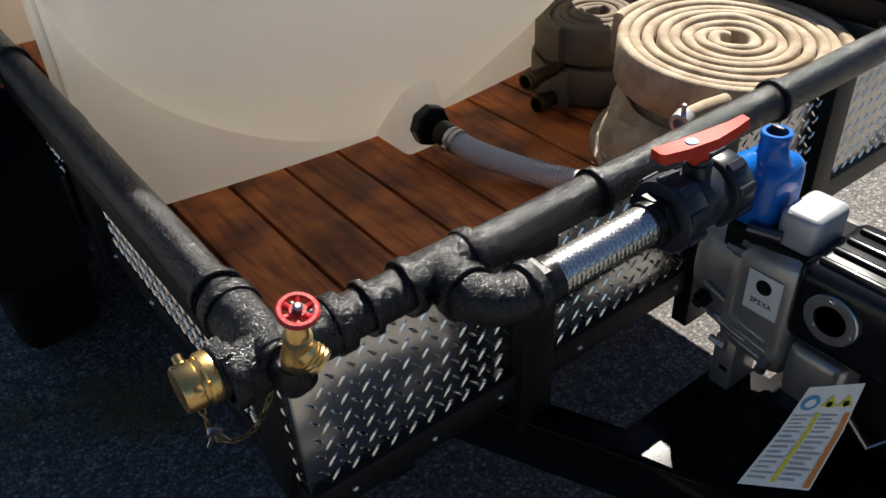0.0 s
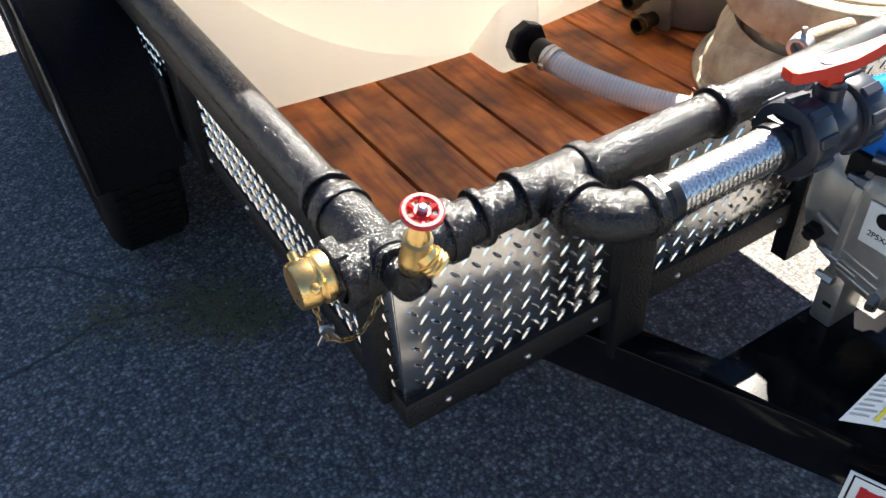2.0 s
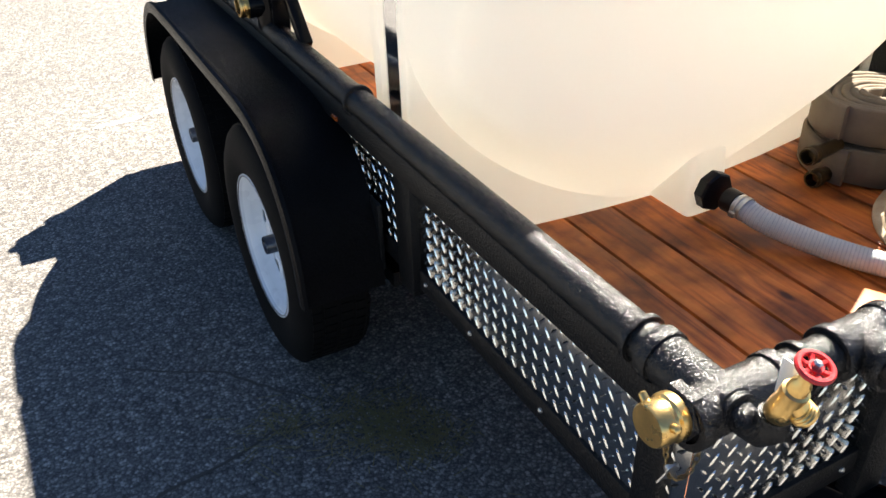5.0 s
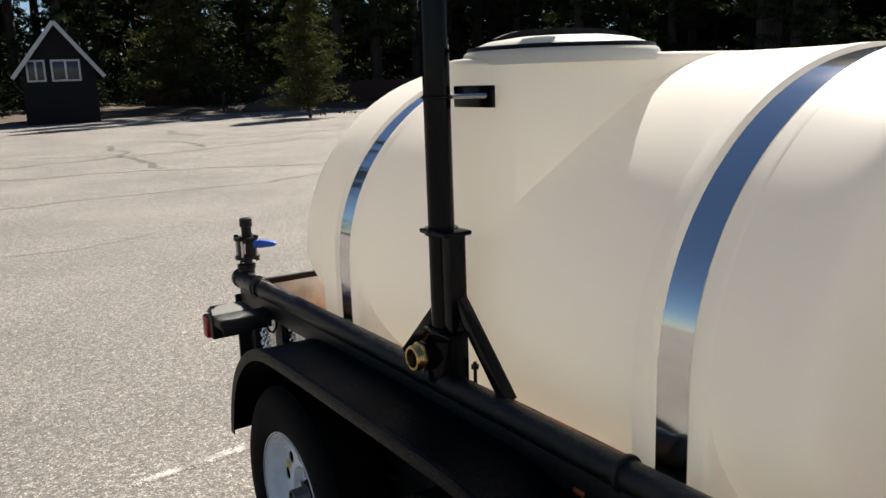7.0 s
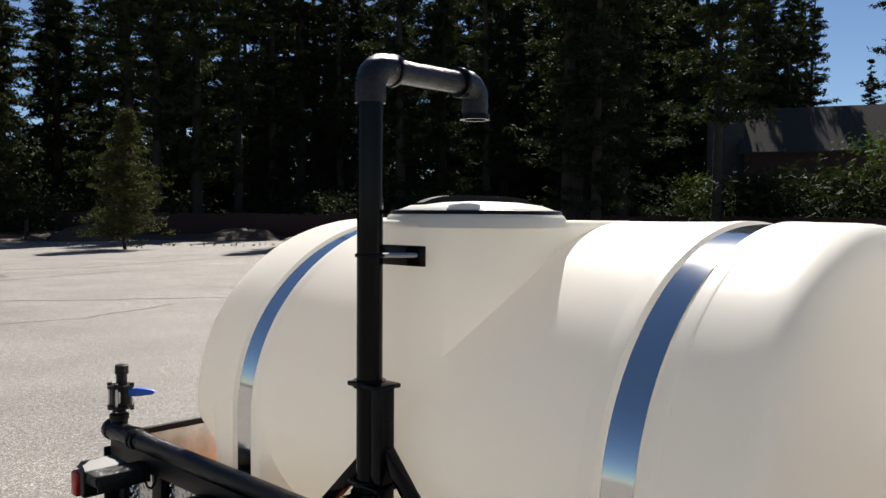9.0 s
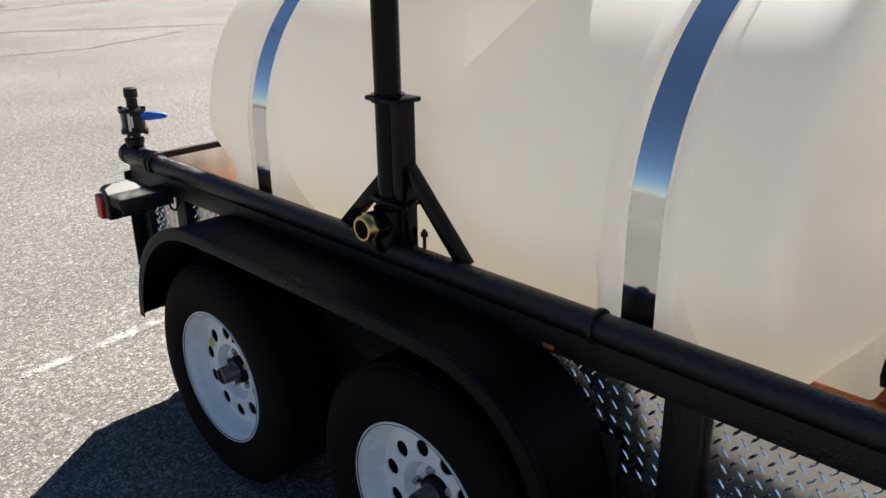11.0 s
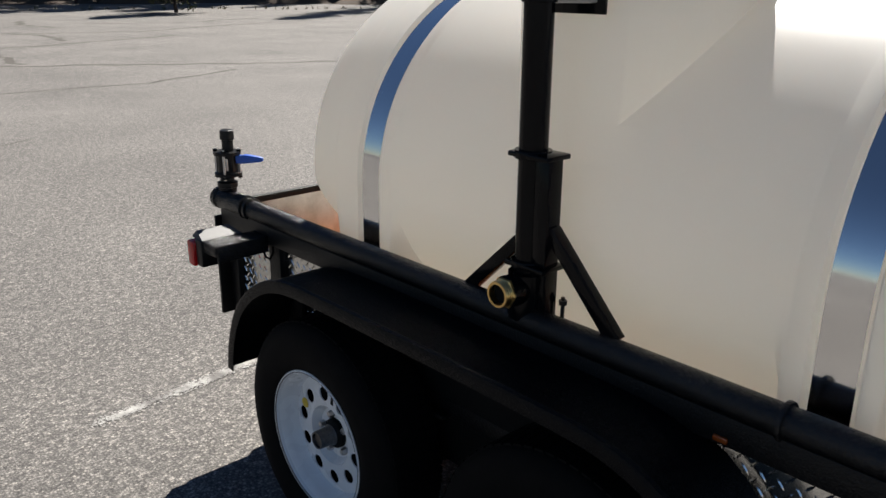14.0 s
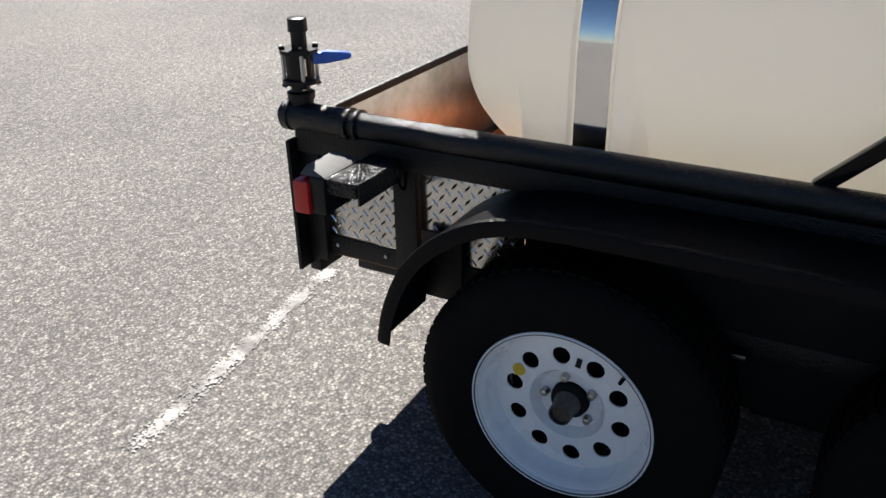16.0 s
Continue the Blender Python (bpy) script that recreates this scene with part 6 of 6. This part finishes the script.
def roll_part(roll, name, bm, mat, at, label=""):
    """A part of a roll, built round the origin and set at a place in the trailer's frame."""
    ob = part(name, bm, mat, roll, label)
    m = Matrix.Translation(roll.location) @ roll.rotation_euler.to_matrix().to_4x4()
    ob.matrix_local = m.inverted() @ Matrix.Translation(at)
    return ob


at = (0.985, 0.352, 0.738)
roll_part(top_roll, "hose_end", tube([(0.0, 0.0, 0.0), (0.05, -0.008, 0.004), (0.10, -0.02, 0.004)], [0.017, 0.018, 0.020], 18), canvas_edge, at)
roll_part(top_roll, "coupling", lathe((0, 0, 0), (-0.95, -0.28, -0.08), [(-0.004, 0.017), (0, 0.021), (0.028, 0.021), (0.030, 0.018), (0.030, 0.013), (0.01, 0.013), (0.01, 0)], 22), pale_grey, at, "pale worn metal coupling")
roll_part(top_roll, "coupling_pin", lathe((-0.012, -0.004, 0.018), (0, 0, 1), [(0, 0.005), (0.014, 0.006), (0.016, 0.003), (0.016, 0)], 10), zinc, at)
# the back rolls' canvas colour already holds the shade beside the tank
back_roll = hose_roll("hose_roll", "smaller roll of tan canvas hose beside the tank, coloured as shaded", (1.340, 0.930, 0.60), 0.03, 0.150, 0.10, 5.5, 0.022, canvas_shaded, 6, (0, 0, 10))
back_low = hose_roll("hose_roll", "smaller roll of tan canvas hose under another, coloured as shaded", (1.345, 0.925, DECK), 0.03, 0.165, 0.10, 5.0, 0.024, canvas_shaded, 7, (0, 0, 200))
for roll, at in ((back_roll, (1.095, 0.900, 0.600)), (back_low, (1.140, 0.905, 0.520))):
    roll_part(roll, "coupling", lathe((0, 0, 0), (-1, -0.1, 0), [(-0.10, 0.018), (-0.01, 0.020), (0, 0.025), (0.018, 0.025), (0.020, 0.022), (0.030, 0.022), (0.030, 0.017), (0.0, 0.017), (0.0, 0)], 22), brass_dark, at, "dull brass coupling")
# ---- background: woods, houses, fence ----


def clump(bm, c, r, rnd, n, flat=0.6, size=0.16, slim=0.17):
    """A tuft of small needle blades round c."""
    for _ in range(n):
        d = Vector((rnd.gauss(0, 1), rnd.gauss(0, 1), rnd.gauss(0, flat)))
        p = Vector(c) + d * r * 0.45
        a = Vector((rnd.uniform(-1, 1), rnd.uniform(-1, 1), rnd.uniform(-0.5, 0.9))).normalized() * size * rnd.uniform(0.7, 1.5)
        b = a.orthogonal().normalized() * size * slim
        b.rotate(Matrix.Rotation(rnd.uniform(0, 6.28), 3, a))
        bm.faces.new([bm.verts.new(q) for q in (p - a * 0.5 + b, p + a, p - a * 0.5 - b)])


def pine_meshes(seed, height, base, spread, crown_n, tuft, mat, lean=0.0, size=0.16, ragged=0.45, slim=0.17, puff=0.55):
    """The trunk and crown of one pine standing at the origin."""
    rnd = random.Random(seed)
    tb, cb = bmesh.new(), bmesh.new()
    r0 = 0.011 * height
    axis = [Vector((lean * (i / 8) ** 2 + rnd.uniform(-0.06, 0.06), rnd.uniform(-0.06, 0.06), height * i / 8)) for i in range(9)]
    add_tube(tb, axis, [r0 * (1.25 - i / 8 * 1.15) for i in range(9)], 9)
    for k in range(crown_n):
        f = rnd.uniform(0, 1) ** 0.85
        z = height * (base + (1 - base) * f)
        ln = spread * (1.0 - f) ** 0.75 * rnd.uniform(ragged, 1.6 - ragged) + puff * 0.45
        t = rnd.uniform(0, 2 * math.pi)
        start = axis[min(int(z / height * 8), 8)].copy()
        start.z = z
        tip = start + Vector((math.cos(t) * ln, math.sin(t) * ln, rnd.uniform(-0.25, 0.22) * ln))
        if k % 2 == 0:
            add_tube(tb, [start, start.lerp(tip, 0.6) + Vector((0, 0, 0.05)), tip], [0.040, 0.024, 0.008], 4, cap=False)
        m = max(2, int(ln / 0.5))
        for i in range(m):
            g = (i + 1) / m
            clump(cb, start.lerp(tip, g * rnd.uniform(0.75, 1.05)), puff * (0.6 + 0.5 * (1 - f)), rnd, tuft, 0.5, size, slim)
    return mesh_of(tb, "trunk", bark, 60), mesh_of(cb, "crown", mat, 0)


def place_tree(meshes, x, y, s, rz, label, group, name="pine_tree", z=0.0):
    t = thing(name, label, "tree", group, at=(x, y, z))
    t.scale, t.rotation_euler = (s, s, s), (0, 0, rz)
    for nm, me in zip(("trunk", "crown"), meshes):
        o = new(nm, me)
        o.parent = t
    return t


pines = [pine_meshes(50 + k, 30, b, sp, 160, 18, m, rnd_l, 0.31, 0.30, 0.24) for k, (b, sp, m, rnd_l) in enumerate([(0.22, 3.9, needles, 0.5), (0.14, 3.4, needles_dark_shade, -0.6), (0.30, 3.8, needles, 0.2), (0.06, 3.6, needles_dark_shade, 0.7), (0.12, 3.2, needles, -0.4)])]
rnd = random.Random(77)
spots = []
for k in range(1100):
    ang = radians(rnd.uniform(2, 112))
    d = rnd.uniform(50, 120)
    px, py = -1.2 + math.cos(ang) * d, 0.4 + math.sin(ang) * d
    gap = 8.0 if d < 75 else 6.0
    if any((px - a) ** 2 + (py - b) ** 2 < gap for a, b in spots) or (ang < radians(24) and d < 80) or ang < radians(19.5) or (ang > radians(38) and d < 62) or (abs((px - 15.3) * 0.587 - (py - 35.6) * 0.81) < 4.0 and d < 68):
        continue
    spots.append((px, py))
spots = spots[:190]


def bearing(p):
    return math.degrees(math.atan2(p[1] - 0.4, p[0] + 1.2))


# thinner stands where the sky shows through
spots = [p for k, p in enumerate(spots) if k % 2 or not (44 < bearing(p) < 47.5 or 59.5 < bearing(p) < 65.5 or 70 < bearing(p) < 73.5)]
# bearings 26 to 43 get the darker crowns: the woods' shade as colour
for k, (px, py) in enumerate(spots):
    place_tree(pines[(1, 3)[k % 2] if 26 < bearing((px, py)) < 43 else k % 5], px, py, rnd.uniform(0.80, 1.25), rnd.uniform(0, 6.28), "tall dark pine in the woods beyond the lot", "pine woods")
young = pine_meshes(9, 6.0, 0.09, 1.85, 270, 20, needles_young, 0.1, 0.13, 0.40, 0.2, 0.30)
place_tree(young, 15.5, 36.75, 1.05, 0.4, "young green pine at the edge of the lot", "young pines")
place_tree(young, 15.6, 58.0, 1.9, 2.4, "young green pine at the edge of the lot", "young pines")
# pines behind the far house, which shade its roof
for k, (px, py, s_) in enumerate(((82.0, 33.0, 0.9), (75.0, 28.2, 0.8), (73.4, 32.4, 0.8), (104.2, 31.8, 0.68), (101.5, 27.0, 0.52), (95.4, 26.3, 1.2))):
    place_tree(pines[(k + 3) % 5], px, py, s_, 1.3 * k, "tall dark pine in the woods beyond the lot", "pine woods")
# deeper rows that close the middle of the woods, shade put into their crowns' colour
for k in range(30):
    ang, d = radians(27 + 17.4 * (k + 0.5) / 30), (104, 118, 111)[k % 3] + rnd.uniform(-3, 3)
    place_tree(pines[(1, 3)[k % 2]], -1.2 + math.cos(ang) * d, 0.4 + math.sin(ang) * d, rnd.uniform(1.0, 1.25), rnd.uniform(0, 6.28), "tall dark pine in the woods beyond the lot", "pine woods")
# low brush between the trunks


def brush_mesh(seed, wide, deep, high, clumps, r, n, size):
    r2 = random.Random(seed)
    bm = bmesh.new()
    for _ in range(clumps):
        clump(bm, (r2.uniform(-wide, wide), r2.uniform(-deep, deep), min(abs(r2.gauss(0, high)), 1.5 * high)), r, r2, n, 0.6, size, 0.28)
    return mesh_of(bm, "leaves", needles_dark_shade, 0)


brush = [brush_mesh(30 + k, 2.2, 1.2, 1.1, 130, 0.9, 8, 0.17) for k in range(2)]
far_brush = [brush_mesh(40 + k, 9.0, 4.0, 4.6, 230, 3.0, 11, 0.42) for k in range(2)]
for k in range(230):
    ang = radians(rnd.uniform(2, 112))
    far = k >= 110
    d = rnd.uniform(96, 125) if far else rnd.uniform(57, 92)
    t = thing("bush", "dark shrub under the pines", "bush", "shrubs under the pines", at=(-1.2 + math.cos(ang) * d, 0.4 + math.sin(ang) * d, 0.5))
    t.scale, t.rotation_euler = [rnd.uniform(0.7, 1.25) if far else rnd.uniform(0.9, 1.9)] * 3, (0, 0, rnd.uniform(0, 6.28))
    o = new("leaves", (far_brush if far else brush)[k % 2])
    o.parent = t

# shrubs before the far house
for k in range(7):
    ang, d = radians(17.6 + 1.0 * k), 58 + 2.5 * (k % 2)
    t = thing("bush", "dark shrub under the pines", "bush", "shrubs under the pines", at=(-1.2 + math.cos(ang) * d, 0.4 + math.sin(ang) * d, 0.3))
    t.scale, t.rotation_euler = [rnd.uniform(1.9, 2.6)] * 3, (0, 0, rnd.uniform(0, 6.28))
    o = new("leaves", brush[k % 2])
    o.parent = t

leafy = bmesh.new()
r2 = random.Random(44)
for _ in range(150):
    clump(leafy, (r2.gauss(0, 0.9), r2.gauss(0, 0.9), r2.uniform(0.3, 4.6)), 0.8, r2, 14, 0.7, 0.13, 0.45)
leafy_mesh = mesh_of(leafy, "leaves", leaf_green, 0)
for bx, by, bs in ((55.0, 15.6, 1.45), (53.6, 27.6, 1.0), (54.2, 26.6, 0.6)):
    t = thing("bush", "sunlit leafy green bush behind the board fence", "bush", "leafy bushes", at=(bx, by, 0.0))
    t.scale = (bs, bs, bs)
    o = new("leaves", leafy_mesh)
    o.parent = t
    part("stem", tube([(0, 0, 0), (0.1, 0, 1.6), (0, 0.1, 3.2)], [0.09, 0.06, 0.03], 7), bark, t)

# dirt bank beyond the lot
bank = bmesh.new()
rows = []
rnd = random.Random(5)
for i in range(60):
    ang = radians(4 + 100 * i / 59)
    row = []
    for d, h in ((53, 0.004), (55, 0.20), (58, 0.45), (66, 0.6), (125, 0.8)):
        dd = d * (1 + 0.02 * math.sin(i * 0.9)) + rnd.uniform(-0.5, 0.5)
        row.append(bank.verts.new((-1.2 + math.cos(ang) * dd, 0.4 + math.sin(ang) * dd, h * rnd.uniform(0.6, 1.2) if h > 0.1 else h)))
    rows.append(row)
for p, q in zip(rows, rows[1:]):
    for k in range(4):
        bank.faces.new((p[k], q[k], q[k + 1], p[k + 1]))
part("dirt_bank", bank, soil, label="brown pine-needle bank beyond the lot", smooth=60, kind="structure")

# board fence in front of the woods
fence = thing("board_fence", "weathered red-brown board fence before the woods", "fence")
rnd = random.Random(6)
board = mesh_of(box((-0.07, -0.012, 0), (0.07, 0.012, 1.7), 0.004), "board", fence_wood)
line_pts = [V(14.0, 61.0, 0.0), V(49.5, 28.0, 0.0), V(46.5, 4.0, 0.0)]
for (a, b), nb in zip(zip(line_pts, line_pts[1:]), (198, 98)):
    for i in range(nb):
        p = a.lerp(b, i / nb)
        o = new("board", board)
        o.parent = fence
        o.location = (p.x, p.y, 0.02 + rnd.uniform(-0.02, 0.02))
        o.rotation_euler = (0, 0, math.atan2(b.y - a.y, b.x - a.x))
        o.scale = (1.76, 1, rnd.uniform(0.95, 1.03))


def house(name, label, at, rz, w, d, eave, ridge, roof_over=0.4, windows=(), wall_mat=None):
    wall_mat = wall_mat or cabin_wall
    h = thing(name, label, "house", at=at)
    h.rotation_euler = (0, 0, radians(rz))
    wall = bmesh.new()
    pts = [(-w / 2, 0), (w / 2, 0), (w / 2, eave), (0, ridge), (-w / 2, eave)]
    f = [wall.verts.new((x, -d / 2, z)) for x, z in pts]
    g = [wall.verts.new((x, d / 2, z)) for x, z in pts]
    wall.faces.new(f), wall.faces.new(g)
    for i in range(5):
        j = (i + 1) % 5
        wall.faces.new((f[i], f[j], g[j], g[i]))
    part("wall", wall, wall_mat, h, smooth=0)
    for s in (-1, 1):
        sl = (ridge - eave) / (w / 2)
        e = w / 2 + roof_over
        r = bmesh.new()
        q = [(0, ridge + 0.04), (s * e, ridge + 0.04 - sl * e), (s * e, ridge + 0.20 - sl * e), (0, ridge + 0.20)]
        fa = [r.verts.new((x, -d / 2 - roof_over, z)) for x, z in q]
        fb = [r.verts.new((x, d / 2 + roof_over, z)) for x, z in q]
        r.faces.new(fa), r.faces.new(fb)
        for i in range(4):
            j = (i + 1) % 4
            r.faces.new((fa[i], fa[j], fb[j], fb[i]))
        part("roof", r, roof_mat, h, smooth=0)
        part("barge_board", beam_pts((0, -d / 2 - roof_over - 0.03, ridge + 0.10), (s * e, -d / 2 - roof_over - 0.03, ridge + 0.10 - sl * e), 0.05, 0.2, 0.005), cabin_trim, h)
    for x, z, ww, hh in windows:
        win = part("window", box((x - ww / 2, -d / 2 - 0.03, z), (x + ww / 2, -d / 2 + 0.02, z + hh), 0.005), window_dark, h)
        for k in (-1, 0, 1):
            part("window_frame", box((x + k * ww / 2 - 0.05, -d / 2 - 0.06, z - 0.05), (x + k * ww / 2 + 0.05, -d / 2 - 0.02, z + hh + 0.05), 0.005), cabin_trim, win)
        for zz in (z, z + hh):
            part("window_frame", box((x - ww / 2 - 0.05, -d / 2 - 0.065, zz - 0.05), (x + ww / 2 + 0.05, -d / 2 - 0.022, zz + 0.05), 0.005), cabin_trim, win)
    return h


house("cabin", "dark board cabin with a gable roof under pines", (6.75, 50.0, 0), -8, 3.5, 6.0, 2.75, 5.0, windows=((0.35, 2.2, 1.3, 1.0), (-1.05, 2.2, 0.8, 1.0)))
red_board = material("red_board", (0.075, 0.030, 0.022), 0.85, second=(0.05, 0.022, 0.018), scale=2, stretch=(1, 1, 6))
lodge = house("far_house", "long red-brown house with a dark shingle roof behind the fence", (71.0, 17.5, 0.3), 22, 9.0, 27.0, 6.6, 10.2, windows=((1.0, 1.6, 1.0, 1.9), (-2.2, 1.6, 1.2, 1.4)), wall_mat=red_board)
stone = material("chimney_stone", (0.07, 0.066, 0.063), 0.95, second=(0.045, 0.042, 0.04), scale=4, mix=0.4, bump=0.6, bump_scale=6, dist=0.03)
part("chimney", box((-3.4, 13.6, 0.0), (-1.6, 16.4, 9.6), 0.05), stone, lodge, "grey stone chimney")
# small things at the far edge of the lot
red_post = thing("marker_post", "short rust-red marker post at the lot's edge", "post", at=(16.0, 50.5, 0.0))
part("post", tube([(0, 0, 0), (0, 0, 1.25)], 0.09, 12), fence_wood, red_post)
for mx, my, mr, mh, sd in ((19.5, 50.0, 2.6, 0.95, 1), (27.5, 46.0, 3.2, 0.75, 2), (31.5, 42.5, 3.0, 0.6, 3)):
    r2 = random.Random(sd)
    mb = bmesh.new()
    rows = []
    for i in range(9):
        f = i / 8
        rows.append([mb.verts.new((mx + math.cos(t) * mr * (1 - f) * r2.uniform(0.85, 1.15), my + math.sin(t) * mr * 0.7 * (1 - f) * r2.uniform(0.85, 1.15), mh * (1 - (1 - f) ** 2) * r2.uniform(0.85, 1.1) + 0.001)) for t in [2 * math.pi * k / 22 for k in range(22)]])
    for p, q in zip(rows, rows[1:]):
        for k in range(22):
            mb.faces.new((p[k], p[(k + 1) % 22], q[(k + 1) % 22], q[k]))
    part("dirt_mound", mb, soil, label="low mound of dry brown earth", smooth=60, kind="structure")
# dry tufts along the lot's edge
tuft = bmesh.new()
r2 = random.Random(8)
for _ in range(60):
    f = r2.random()
    c = Vector((11.0, 44.0, 0.0)).lerp(Vector((30.0, 33.0, 0.0)), f) + Vector((r2.gauss(0, 0.5), r2.gauss(0, 0.5), 0))
    for _ in range(5):
        d = Vector((r2.gauss(0, 0.09), r2.gauss(0, 0.09), r2.uniform(0.08, 0.22)))
        s_ = Vector((r2.uniform(-1, 1), r2.uniform(-1, 1), 0)) * 0.03
        tuft.faces.new([tuft.verts.new(q) for q in (c - s_, c + s_, c + d)])
tagged(part("weed_tufts", tuft, grass_dry, label="dry weeds along the edge of the lot", smooth=0), category="weeds", kind="stuff")
